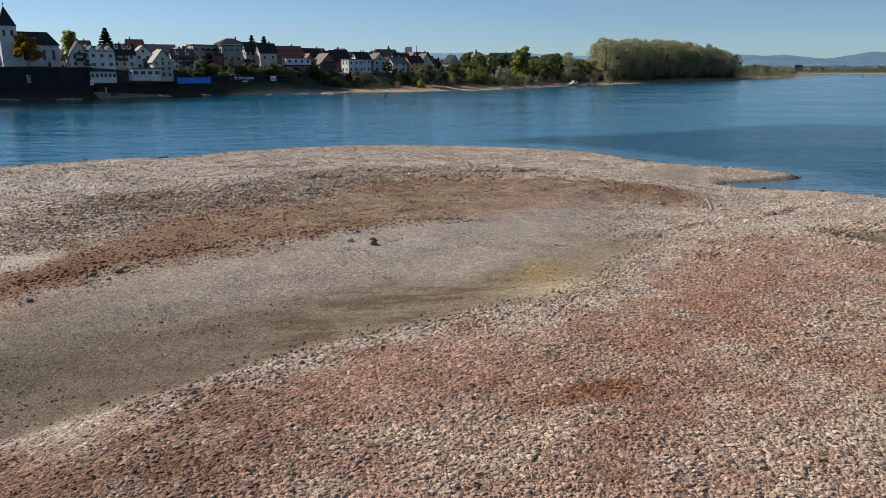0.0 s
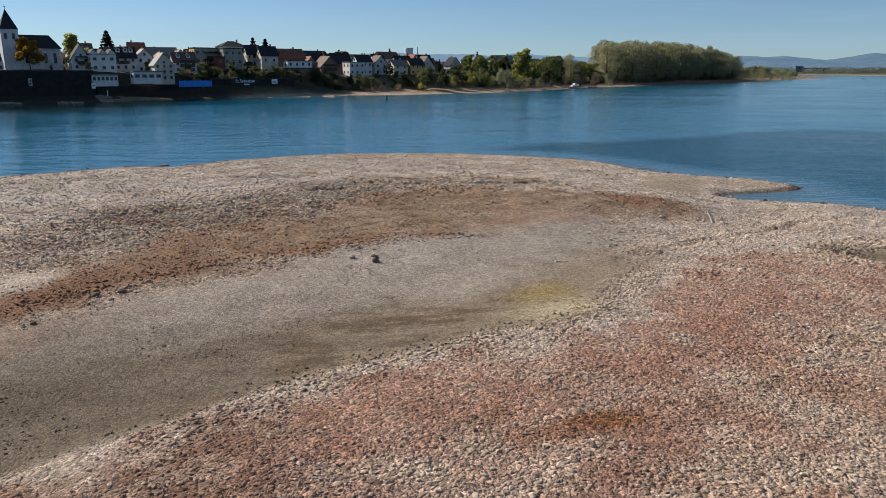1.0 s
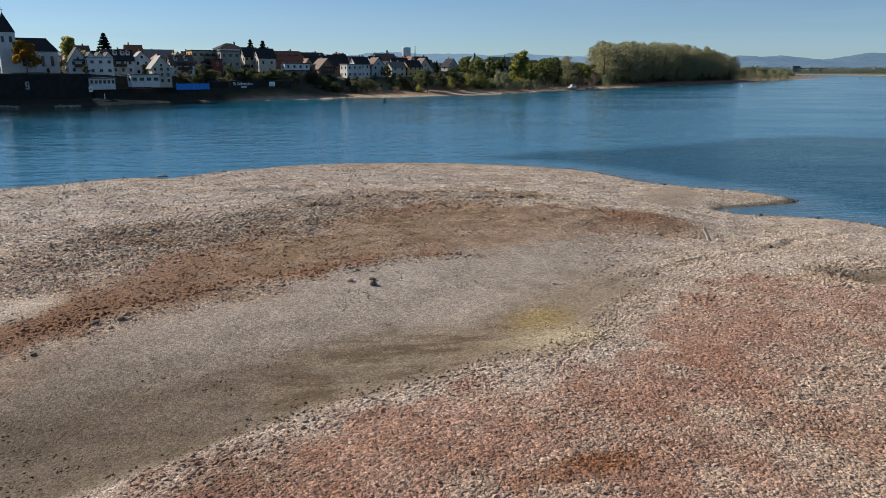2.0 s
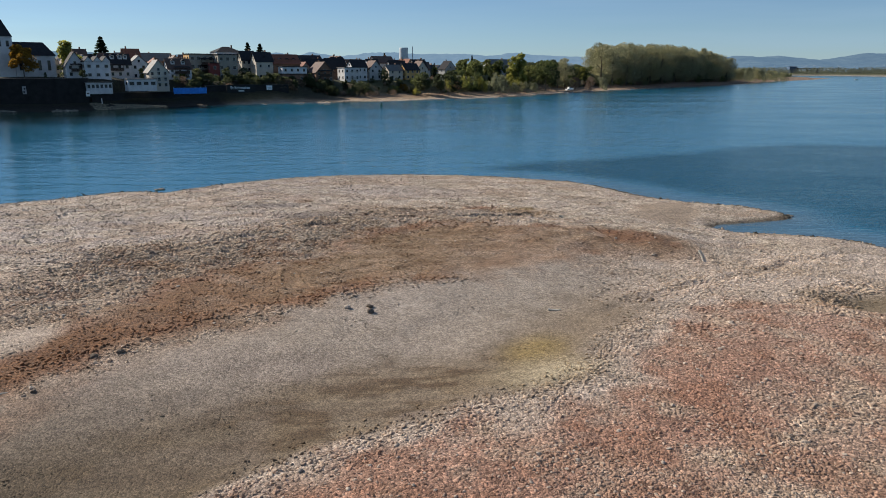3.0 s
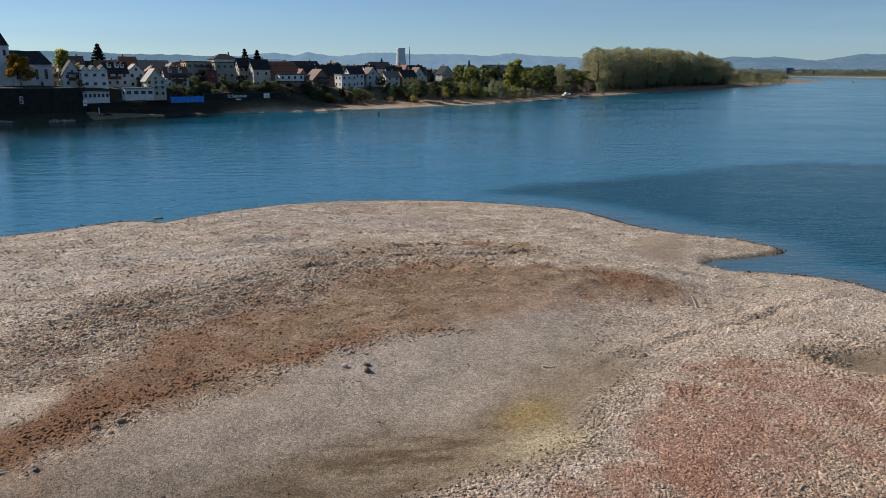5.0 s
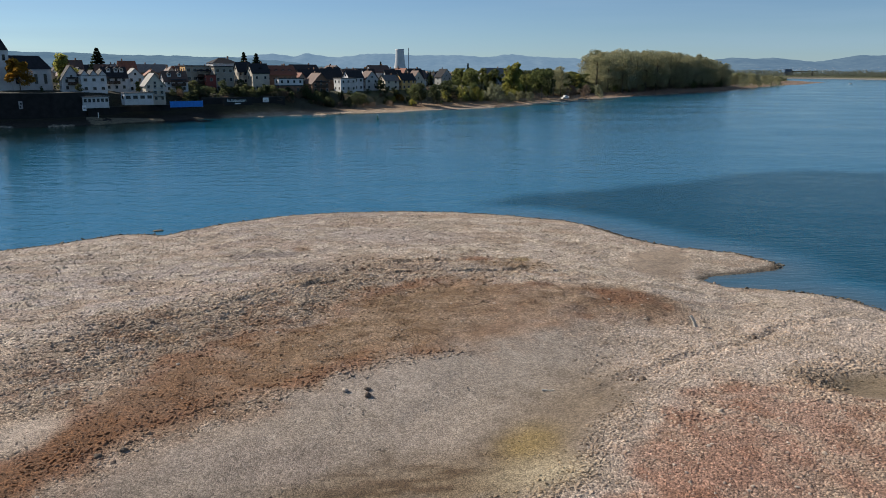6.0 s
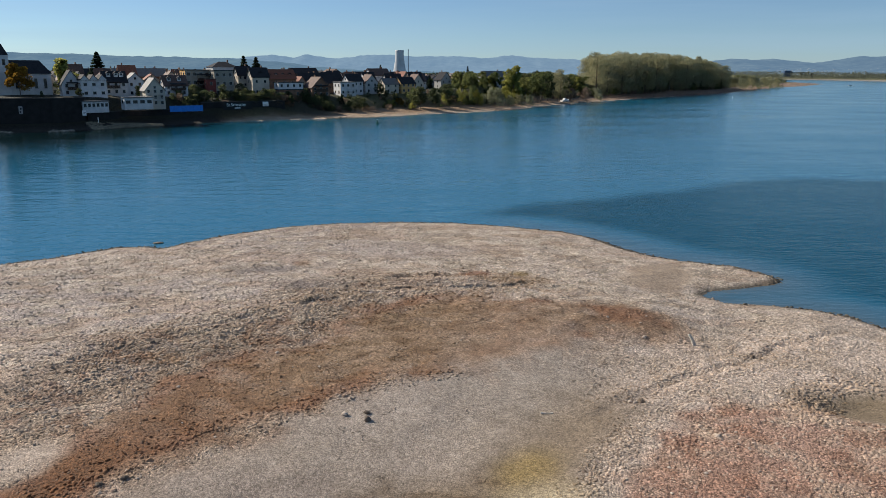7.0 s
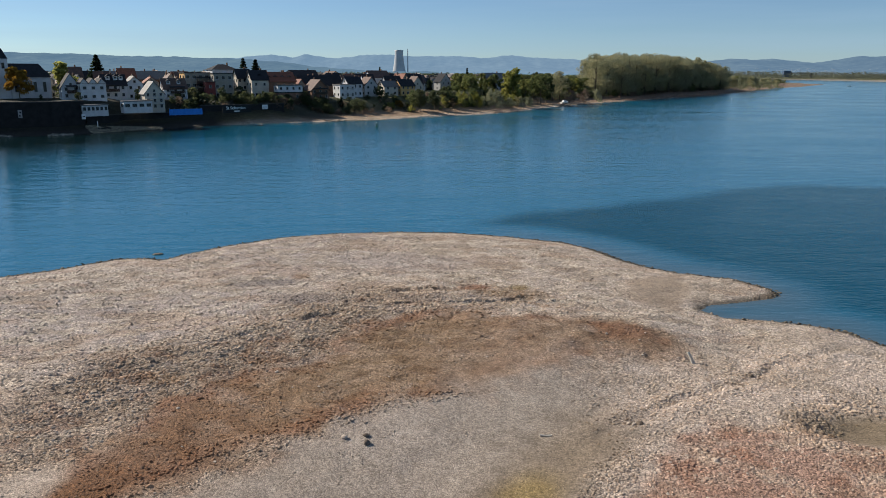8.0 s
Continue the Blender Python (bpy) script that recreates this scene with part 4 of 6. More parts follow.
def loggia(parent, x, y, z, w):
    """A dark timber balcony with a boarded front under a lean-to roof."""
    bm = bmesh.new()
    box(bm, x - w / 2, x + w / 2, y - 1.3, y - 0.01, z - 0.2, z)
    deck = part("balcony", bm, TIMBER, parent)
    for k in range(12):
        bm = bmesh.new()
        c = x - w / 2 + w * (k + 0.5) / 12
        box(bm, c - w / 26, c + w / 26, y - 1.3, y - 1.25, z + 0.003, z + 0.95)
        part("board", bm, TIMBER, deck)
    for c in (x - w / 2 + 0.08, x + w / 2 - 0.08):
        bm = bmesh.new()
        box(bm, c - 0.07, c + 0.07, y - 1.24, y - 1.1, z + 0.003, z + 2.3)
        part("post", bm, TIMBER, deck)
    bm = bmesh.new()
    slab(bm, [(x - w / 2 - 0.2, y - 1.6, z + 2.35), (x + w / 2 + 0.2, y - 1.6, z + 2.35), (x + w / 2 + 0.2, y - 0.01, z + 2.75), (x - w / 2 - 0.2, y - 0.01, z + 2.75)], 0.12)
    part("canopy", bm, ROOF_SLATE, deck)


for row_house, ridge_x, slope_y, slope_z in ((ROW["steep"], (-2.2, 0.6, 2.6), -2.2, 7.6), (ROW["brown"], (-2.4, 1.8), -2.4, 6.4), (ROW["lit"], (0.4,), -2.0, 9.6), (ROW["red"], (-5, -1.5, 2.0, 5.4), -2.6, 8.8)):
    for c in ridge_x:
        dormer(row_house, c, slope_y, slope_z, ROOF_SLATE)
loggia(ROW["steep"], -1.2, -3.7, 3.0, 5.0)
loggia(ROW["brown"], 0.6, -3.8, 2.6, 6.0)
loggia(ROW["flats"], 2.2, -4.1, 3.2, 5.4)
loggia(ROW["flats"], 2.2, -4.1, 6.4, 5.4)
loggia(ROW["brick"], 0.0, -4.8, 2.7, 6.2)
loggia(ROW["gable"], 0.2, -3.4, 2.6, 3.6)

# the church
church = thing("church", pose(-154.7, 288.5, 11.0, 0, 0, 40), "white village church with slate roofs and a spired tower", "church")
bm = bmesh.new()
a0, a, b, e, r = -10.0, 3.4, 4.6, 8.0, 12.9
vs = [bm.verts.new(q) for q in ((a0, -b, -1), (a, -b, -1), (a, b, -1), (a0, b, -1), (a0, -b, e), (a, -b, e), (a, b, e), (a0, b, e))]
for f in ((0, 1, 5, 4), (1, 2, 6, 5), (2, 3, 7, 6), (3, 0, 4, 7), (3, 2, 1, 0), (4, 5, 6, 7)):
    bm.faces.new([vs[i] for i in f])
part("nave_wall", bm, WALL_WHITE, church)
bm = bmesh.new()
vs = [bm.verts.new(q) for q in ((a0 - 0.05, -b - 0.5, e - 0.1), (a + 0.5, -b - 0.5, e - 0.1), (a + 0.5, b + 0.5, e - 0.1), (a0 - 0.05, b + 0.5, e - 0.1), (a0 - 0.05, 0, r), (a - 2.6, 0, r))]
for f in ((0, 1, 5, 4), (1, 2, 5), (2, 3, 4, 5), (3, 0, 4), (3, 2, 1, 0)):
    bm.faces.new([vs[i] for i in f])
part("nave_roof", bm, ROOF_SLATE, church, "dark slate hipped nave roof")
for k in range(4):
    window(church, pose(-8.4 + 3.2 * k, -b, 2.4), 1.2, 3.8)
for k in range(2):
    window(church, pose(a, -1.8 + 3.6 * k, 2.4, 0, 0, 90), 1.2, 3.6)
bm = bmesh.new()
box(bm, -15.8, -10.1, -3.4, 2.3, -1, 14.3)
box(bm, -15.95, -9.95, -3.55, 2.45, 14.303, 14.6)
part("tower_wall", bm, WALL_WHITE, church)
bm = bmesh.new()
m = Matrix.Translation((-12.95, -0.55, 18.2)) @ Matrix.Rotation(radians(45), 4, "Z")
bmesh.ops.create_cone(bm, cap_ends=True, segments=4, radius1=4.35, radius2=0.05, depth=7.2, matrix=m)
part("spire", bm, ROOF_SLATE, church, "pointed slate spire")
bm = bmesh.new()
box(bm, -13.02, -12.88, -0.62, -0.48, 21.6, 23.4)
box(bm, -13.4, -12.5, -0.61, -0.49, 22.6, 22.75)
part("cross", bm, plain("dark_metal", (0.05, 0.05, 0.05), 0.5, 0.1, metal=0.6), church)
for k in (-14.3, -11.7):
    window(church, pose(k, -3.4, 11.0), 1.1, 2.2)
window(church, pose(-15.8, -0.5, 11.0, 0, 0, -90), 1.1, 2.2)

# roofs of the village behind
HOUSE_KINDS = [(WALL_WHITE, ROOF_SLATE, "white house with a slate roof in the village"), (WALL_CREAM, ROOF_BROWN, "cream house with a brown tiled roof in the village"),
               (WALL_GREY, ROOF_SLATE, "grey house with a dark roof in the village"), (WALL_WHITE, ROOF_BROWN, "white house with a brown roof in the village"),
               (WALL_TAUPE, ROOF_RED, "taupe house with a red tiled roof in the village"), (WALL_BROWN, ROOF_SLATE, "brick house with a slate roof in the village")]
pick = random.Random(4)
models = []
for k, (wall, roof, label) in enumerate(HOUSE_KINDS):
    for form in "xy":
        models.append(house(-300 - 16 * k, 420 + (30 if form == "x" else 0), 10 + k % 3, 8.5, 15.0, 19.6, 0, wall, roof, form, label, 2, 2, 1, base=9.6))
taken = []
count = tries = 0
front_row = [(o.location.x, o.location.y) for o in scene.objects if o.parent is None and o.get("category") in ("house", "apartment block", "church") and o.location.x > -250]
while count < 262:
    inland_ = 30 + 190 * pick.uniform(0, 1) ** 1.5
    x = pick.uniform(-190, 95)
    y = float(np.interp(x, [q[0] for q in BANK[:22]], [q[1] for q in BANK[:22]])) + 0.785 * inland_
    x -= 0.62 * inland_
    if x / y > (-0.03 if inland_ < 95 else 0.045) or x / y < -0.62 or any((x - q) ** 2 + (y - r_) ** 2 < 10.8 ** 2 for q, r_ in taken) or any((x - q) ** 2 + (y - r_) ** 2 < 12.5 ** 2 for q, r_ in front_row):
        tries += 1
        if tries > 6000:
            break
        continue
    d = float(near_line(np.array([x]), np.array([y]), BANK)[0][0])
    if d < 46:
        continue
    taken.append((x, y))
    g = float(bank_height(np.array([x]), np.array([y]))[0])
    copy_thing(models[pick.randrange(len(models))], pose(x, y, g + pick.uniform(-0.8, 0.3), 0, 0, pick.choice((30, 38, 120, 128, 35)) + pick.uniform(-6, 6)) @ Matrix.Diagonal((pick.uniform(0.7, 1.0), pick.uniform(0.75, 1.0), pick.uniform(0.82, 1.16), 1)))
    count += 1


# roofs beyond, to the horizon
far_pick = random.Random(14)
wall_bm, roof_bm = bmesh.new(), bmesh.new()
count = 0
while count < 720:
    y = 420 + 1050 * far_pick.uniform(0, 1) ** 1.2
    x = far_pick.uniform(-0.62, 0.10 - 0.04 * (y < 600)) * y
    d = float(near_line(np.array([x]), np.array([y]), BANK)[0][0])
    if d < 90 or any((x - q) ** 2 + (y - r_) ** 2 < 9.0 ** 2 for q, r_ in taken):
        continue
    taken.append((x, y))
    count += 1
    g = float(bank_height(np.array([x]), np.array([y]))[0])
    w, l, eave, ridge = far_pick.uniform(2.8, 4.2), far_pick.uniform(3.5, 6.5), far_pick.uniform(4.4, 6.8), far_pick.uniform(2.8, 4.4)
    m = pose(x, y, g, 0, 0, far_pick.choice((35, 125)) + far_pick.uniform(-9, 9))
    at = [[wall_bm.verts.new(m @ Vector((a_ * w, b_ * l, z))) for a_, b_, z in ((-1, e_, -1), (1, e_, -1), (1, e_, eave), (0, e_, eave + ridge), (-1, e_, eave))] for e_ in (-1, 1)]
    wall_bm.faces.new(at[0]), wall_bm.faces.new(at[1][::-1])
    for i, j in ((1, 2), (4, 0)):
        wall_bm.faces.new((at[0][j], at[0][i], at[1][i], at[1][j]))
    for sgn in (-1, 1):
        q = [m @ Vector((a_, b_, z)) for a_, b_, z in ((0, -l - 0.4, eave + ridge + 0.2), (sgn * (w + 0.5), -l - 0.4, eave - 0.3), (sgn * (w + 0.5), l + 0.4, eave - 0.3), (0, l + 0.4, eave + ridge + 0.2))]
        slab(roof_bm, q, 0.15)


def island_paint(name, stops, roughness):
    m, nt, p = material(name)
    geo = nt.nodes.new("ShaderNodeNewGeometry")
    c = ramp_node(nt, geo.outputs["Random Per Island"], stops)
    grain = noise_node(nt, 1.2, 4.0)
    c = mix_node(nt, "MULTIPLY", 0.6, c, ramp_node(nt, grain.outputs["Fac"], [(0.3, (0.75, 0.75, 0.75)), (0.7, (1.2, 1.2, 1.2))]))
    nt.links.new(c, p.inputs["Base Color"])
    p.inputs["Roughness"].default_value = roughness
    return m


for bm, mat, label in ((wall_bm, island_paint("far_house_walls", [(0.0, (0.55, 0.55, 0.54)), (0.45, (0.42, 0.39, 0.33)), (0.75, (0.25, 0.22, 0.18)), (1.0, (0.5, 0.36, 0.2))], 0.85), "walls of many small village houses seen far off"),
                       (roof_bm, island_paint("far_house_roofs", [(0.0, (0.03, 0.03, 0.035)), (0.5, (0.05, 0.047, 0.047)), (0.75, (0.10, 0.07, 0.055)), (1.0, (0.15, 0.075, 0.05))], 0.6), "dark pitched roofs of many small village houses")):
    me = bpy.data.meshes.new("far_houses")
    bm.to_mesh(me)
    bm.free()
    me.materials.append(mat)
    tagged(new("far_houses", me), label, "houses", kind="stuff")


# ======== trees and shrubs ========
def foliage(name, colour, second, own=0.8):
    m, nt, p = material(name)
    geo, info = nt.nodes.new("ShaderNodeNewGeometry"), nt.nodes.new("ShaderNodeObjectInfo")
    c = ramp_node(nt, geo.outputs["Random Per Island"], [(0.0, tuple(q * 0.55 for q in colour)), (0.5, colour), (1.0, second)])
    c = mix_node(nt, "MULTIPLY", own, c, ramp_node(nt, info.outputs["Random"], [(0.0, (0.7, 0.72, 0.7)), (0.5, (1, 1, 1)), (1.0, (1.35, 1.2, 1.0))]))
    nt.links.new(c, p.inputs["Base Color"])
    p.inputs["Roughness"].default_value, p.inputs["Specular IOR Level"].default_value = 0.7, 0.2
    p.inputs["Transmission Weight"].default_value = 0.0
    thin = nt.nodes.new("ShaderNodeBsdfTranslucent")
    nt.links.new(c, thin.inputs["Color"])
    both = nt.nodes.new("ShaderNodeMixShader")
    both.inputs["Fac"].default_value = 0.6
    nt.links.new(p.outputs["BSDF"], both.inputs[1])
    nt.links.new(thin.outputs["BSDF"], both.inputs[2])
    nt.links.new(both.outputs["Shader"], nt.nodes["Material Output"].inputs["Surface"])
    return m


BARK = plain("bark", (0.13, 0.105, 0.08), 0.9, 0.3, 2.0, 0.4, 12.0)
BARK_PALE = plain("pale_bark", (0.24, 0.21, 0.17), 0.9, 0.3, 2.0, 0.4, 12.0)
LEAF = {
    "green": foliage("leaf_green", (0.130, 0.155, 0.060), (0.245, 0.270, 0.095)),
    "dark": foliage("leaf_dark", (0.082, 0.102, 0.054), (0.148, 0.168, 0.082)),
    "yellow": foliage("leaf_yellow", (0.26, 0.15, 0.025), (0.42, 0.25, 0.04)),
    "lime": foliage("leaf_lime", (0.31, 0.31, 0.08), (0.46, 0.44, 0.13)),
    "olive": foliage("leaf_olive", (0.315, 0.315, 0.19), (0.47, 0.455, 0.285), 0.35),
    "willow": foliage("leaf_willow", (0.26, 0.275, 0.175), (0.38, 0.385, 0.25)),
    "brown": foliage("leaf_brown", (0.22, 0.16, 0.12), (0.32, 0.24, 0.18)),
    "scrub": foliage("leaf_scrub", (0.19, 0.205, 0.155), (0.25, 0.265, 0.20)),
    "conifer": foliage("needles", (0.025, 0.042, 0.026), (0.05, 0.07, 0.04)),
}


def leaf_mesh(name, centres, size, mat, rng, droop=0.0):
    n = len(centres)
    u = rng.normal(size=(n, 3))
    u[:, 2] = u[:, 2] * (1 - droop) - droop * 0.5
    u /= np.linalg.norm(u, axis=1)[:, None]
    w = rng.normal(size=(n, 3))
    v = np.cross(u, w)
    v /= np.linalg.norm(v, axis=1)[:, None]
    s = (size * rng.uniform(0.55, 1.3, n))[:, None]
    bend = np.cross(u, v) * s * 0.35
    verts = np.stack([centres - u * s, centres - v * s * 0.7 + bend, centres + u * s, centres + v * s * 0.7 + bend], 1).reshape(-1, 3)
    return fast_mesh(name, verts, np.arange(4 * n).reshape(-1, 4), mat, False)


def crown_points(form, n, rng):
    """Places of leaf clumps in a crown of a tree of height 1."""
    if form == "fir":
        h = rng.uniform(0, 1, n) ** 1.5
        tier = np.floor(h * 13) / 13
        a = rng.uniform(0, math.tau, n)
        a = np.round(a * 7 / math.tau + tier * 9) * math.tau / 7 + rng.normal(0, 0.16, n)
        r = (1 - h) * 0.26 * np.sqrt(rng.uniform(0.05, 1, n))
        return np.column_stack([r * np.cos(a), r * np.sin(a), 0.08 + 0.92 * tier + (h - tier) * 0.5 - r * 0.25])
    lumps, low, wide = {"round": (17, 0.22, 0.36), "tall": (30, 0.04, 0.20), "shrub": (13, 0.02, 0.62), "poplar": (20, 0.08, 0.15), "high": (40, 0.02, 0.185)}[form]
    pts = []
    for k in range(lumps):
        z = low + (1 - low) * (0.12 + 0.80 * (k + rng.uniform(0, 1)) / lumps)
        f = (z - low) / (1 - low)
        reach = wide * (math.sin(math.pi * min(1, f * 0.80 + 0.16)) ** 0.6)
        a, q = rng.uniform(0, math.tau), reach * rng.uniform(0.25, 0.95)
        size = (0.30 + 0.25 * rng.uniform()) * wide * (1.1 - 0.35 * f) * (1.12 if lumps > 29 else 1.0)
        m = n // lumps
        d = rng.normal(size=(m, 3))
        d /= np.linalg.norm(d, axis=1)[:, None]
        d *= (rng.uniform(0.25, 1, m) ** 0.45)[:, None] * size
        d[:, 2] *= 0.85
        pts.append(d + np.array([q * math.cos(a), q * math.sin(a), min(z, 0.985 - size * 0.6)]))
    pts = np.concatenate(pts)
    pts[:, 2] = np.maximum(pts[:, 2], 0.02)
    return pts


def tree_model(name, form, leaf, n, size, seed, label, category, bark=None):
    rng = np.random.RandomState(seed)
    top = thing(name, pose(-400 - 3 * seed, 520, 0), label, category)
    bm = bmesh.new()
    up = {"round": 0.75, "tall": 0.9, "shrub": 0.5, "poplar": 0.95, "fir": 0.97, "high": 0.85}[form]
    thick = {"shrub": 0.02}.get(form, 0.017)
    bmesh.ops.create_cone(bm, cap_ends=True, segments=8, radius1=thick, radius2=thick * 0.25, depth=up + 0.06, matrix=Matrix.Translation((0, 0, up / 2 - 0.03)))
    if form != "fir":
        for k in range(9):
            a, z = k * 2.4 + rng.uniform(0, 0.6), (0.12 if form == "shrub" else 0.24) + 0.5 * up * k / 9
            reach = {"round": 0.24, "tall": 0.14, "shrub": 0.32, "poplar": 0.08, "high": 0.16}[form]
            m = Matrix.Translation((0, 0, z)) @ Matrix.Rotation(a, 4, "Z") @ Matrix.Rotation(radians(42), 4, "Y") @ Matrix.Translation((0, 0, reach * 0.6))
            bmesh.ops.create_cone(bm, cap_ends=True, segments=5, radius1=thick * 0.5, radius2=thick * 0.12, depth=reach * 1.2, matrix=m)
    part("trunk", bm, bark or BARK, top)
    crown = new("crown", leaf_mesh("crown", crown_points(form, n, rng), size, LEAF[leaf], rng, 0.5 if form == "fir" else 0.0))
    crown.parent = top
    return top


MODELS = {}
for kind, form, leaf, n, size, label in (
        ("yellow", "round", "yellow", 3400, 0.026, "autumn tree with golden yellow leaves"), ("lime", "tall", "lime", 3200, 0.026, "yellow-green tree turning in autumn"),
        ("green", "round", "green", 1700, 0.03, "broad green deciduous tree"), ("green", "tall", "green", 1700, 0.028, "tall green deciduous tree"),
        ("dark", "round", "dark", 1500, 0.032, "dark green leafy tree"), ("dark", "tall", "dark", 1500, 0.03, "dark green slender tree"),
        ("grove", "high", "olive", 4800, 0.0105, "tall riverside tree with thinning olive leaves"), ("grove", "tall", "olive", 4800, 0.0105, "tall riverside tree with dense olive crown"),
        ("poplar", "poplar", "lime", 1400, 0.022, "columnar poplar with yellowing leaves"), ("willow", "shrub", "willow", 1300, 0.04, "grey-green willow shrub on the bank"),
        ("bush", "shrub", "green", 1300, 0.04, "green shrub on the bank"), ("limebush", "shrub", "lime", 1300, 0.04, "yellowing shrub on the bank"),
        ("brown", "shrub", "brown", 1100, 0.035, "brownish bare shrub on the bank"), ("darkbush", "shrub", "dark", 1300, 0.04, "dark green shrub on the bank"),
        ("fir", "fir", "conifer", 2200, 0.03, "dark conifer between the houses")):
    bark = BARK_PALE if kind == "poplar" else BARK
    for variant in range(2):
        name = "shrub" if form == "shrub" else ("conifer" if form == "fir" else "tree")
        MODELS.setdefault(kind, []).append(tree_model(name, form, leaf, n, size, 10 * len(MODELS) + 3 * variant + len(form), label, "shrub" if form == "shrub" else "tree", bark))
USED = set()
grow = random.Random(21)


FAR_TREES = []


def plant(kind, x, y, height, wide=1.0, group="", variant=None, far=False):
    """A tree or shrub of that kind, of that height, standing on the bank. The first of each model is the model itself."""
    models_ = MODELS[kind]
    i = grow.randrange(len(models_)) if variant is None else variant
    g = float(bank_height(np.array([x]), np.array([y]))[0]) - 0.15
    m = pose(x, y, g, 0, 0, grow.uniform(0, 360)) @ Matrix.Diagonal((height * wide, height * wide, height, 1))
    if far:
        FAR_TREES.append((kind, i, m))
        return None
    if (kind, i) in USED:
        ob = copy_thing(models_[i], m)
        ob.matrix_basis = m
    else:
        USED.add((kind, i))
        ob = models_[i]
        ob.matrix_basis = m
    return tagged(ob, group=group or "trees of the far bank")


def bank_point(x, d):
    """A place d metres inland of the bank's water line at x."""
    y = float(np.interp(x, [q[0] for q in BANK[:22]], [q[1] for q in BANK[:22]]))
    return x - 0.62 * d, y + 0.785 * d


plant("yellow", -154.3, 274, 12.0, 1.12, variant=0)
plant("lime", -145.6, 292, 14.2, 1.4, variant=0)
plant("dark", -147.5, 276, 2.4, 1.2), plant("dark", -133, 274, 3.4, 1.3)
plant("fir", -155.5, 341, 18.5, 1.7), plant("fir", -98.2, 402, 18.5, 1.5), plant("fir", -105.7, 405, 18.6, 1.4), plant("fir", -35.5, 452, 15, 0.9)
plant("fir", 20, 520, 16, 0.9), plant("fir", -101, 411, 17, 0.9)
plant("darkbush", -104, 303, 2.6, 1.0), plant("darkbush", -100, 304, 2.2, 1.0), plant("darkbush", -108, 301, 3, 1.0), plant("dark", -117, 309, 6, 1.2), plant("dark", -99.5, 300, 3.4, 1.3), plant("dark", -93, 320, 6, 1.1), plant("dark", -88, 331, 6, 1.2), plant("green", -120, 296, 5)
plant("dark", -9.2, 374, 11.5, 1.25), plant("green", -12, 379, 10, 1.1), plant("dark", -2, 385, 10, 1.3), plant("dark", -30, 381, 7, 1.2), plant("dark", 5, 396, 11, 1.2)
plant("lime", 44.6, 442, 22.5, 1.05, variant=1), plant("poplar", 40.5, 446, 19, 1.2), plant("green", 66, 478, 19, 1.1), plant("dark", 71, 484, 20, 1.0)
plant("yellow", -20, 377, 4.5, 1.4), plant("limebush", -24, 375, 3.5, 1.2), plant("limebush", -14, 373, 3.4, 1.2)
for kind, u, y, height, wide in (("limebush", 0.012, 398, 7.5, 0.75), ("limebush", 0.032, 403, 8.6, 0.7), ("bush", 0.045, 408, 10.5, 0.6), ("limebush", 0.052, 406, 8.5, 0.6), ("willow", 0.067, 414, 10.5, 0.65),
                                  ("willow", 0.080, 420, 10.0, 0.7), ("willow", 0.096, 428, 6.0, 0.9), ("willow", 0.108, 436, 6.5, 0.9), ("willow", 0.122, 446, 6.0, 0.9), ("brown", 0.178, 500, 9.0, 0.7),
                                  ("brown", 0.196, 512, 9.5, 0.7), ("willow", 0.215, 530, 9.0, 0.8)):
    plant(kind, u * y, y, height, wide, "shrubs of the far bank")
plant("grove", 78, 505, 19, 1.5), plant("grove", 84, 512, 21, 1.4), plant("green", 55, 470, 15, 1.1)
village = [o for o in scene.objects if o.parent is None]
# garden shrubs and hedges below the houses
for k in range(95):
    x = grow.uniform(-100, 45)
    px_, py_ = bank_point(x, grow.uniform(20, 37) if x > -62 else grow.uniform(22, 40))
    kind = grow.choice(("darkbush", "darkbush", "bush", "darkbush", "brown" if x > -60 else "darkbush", "darkbush"))
    plant(kind, px_, py_, grow.uniform(1.6, 3.6), grow.uniform(0.8, 1.2), "shrubs of the far bank")
for k in range(52):
    x = grow.uniform(-98, -34)
    px_, py_ = bank_point(x, grow.uniform(13, 20) + 14 * float(step(-60, -42, np.array([x]))[0]))
    plant(grow.choice(("darkbush", "dark", "darkbush", "darkbush", "brown")), px_, py_, grow.uniform(2.2, 4.6), grow.uniform(0.9, 1.3), "shrubs of the far bank")
for k in range(16):
    x = grow.uniform(-60, -12)
    px_, py_ = bank_point(x, grow.uniform(17, 23))
    plant("brown", px_, py_, grow.uniform(1.6, 2.8), 1.0, "shrubs of the far bank")
for k in range(70):
    x = grow.uniform(-128, -22)
    px_, py_ = bank_point(x, grow.uniform(20, 58))
    if any(o.get("category") in ("house", "apartment block", "church") and (o.location.x - px_) ** 2 + (o.location.y - py_) ** 2 < 36 for o in village):
        continue
    plant(grow.choice(("darkbush", "dark", "dark", "darkbush", "fir")), px_, py_, grow.uniform(2.5, 6.0), 1.2, "trees of the far bank")
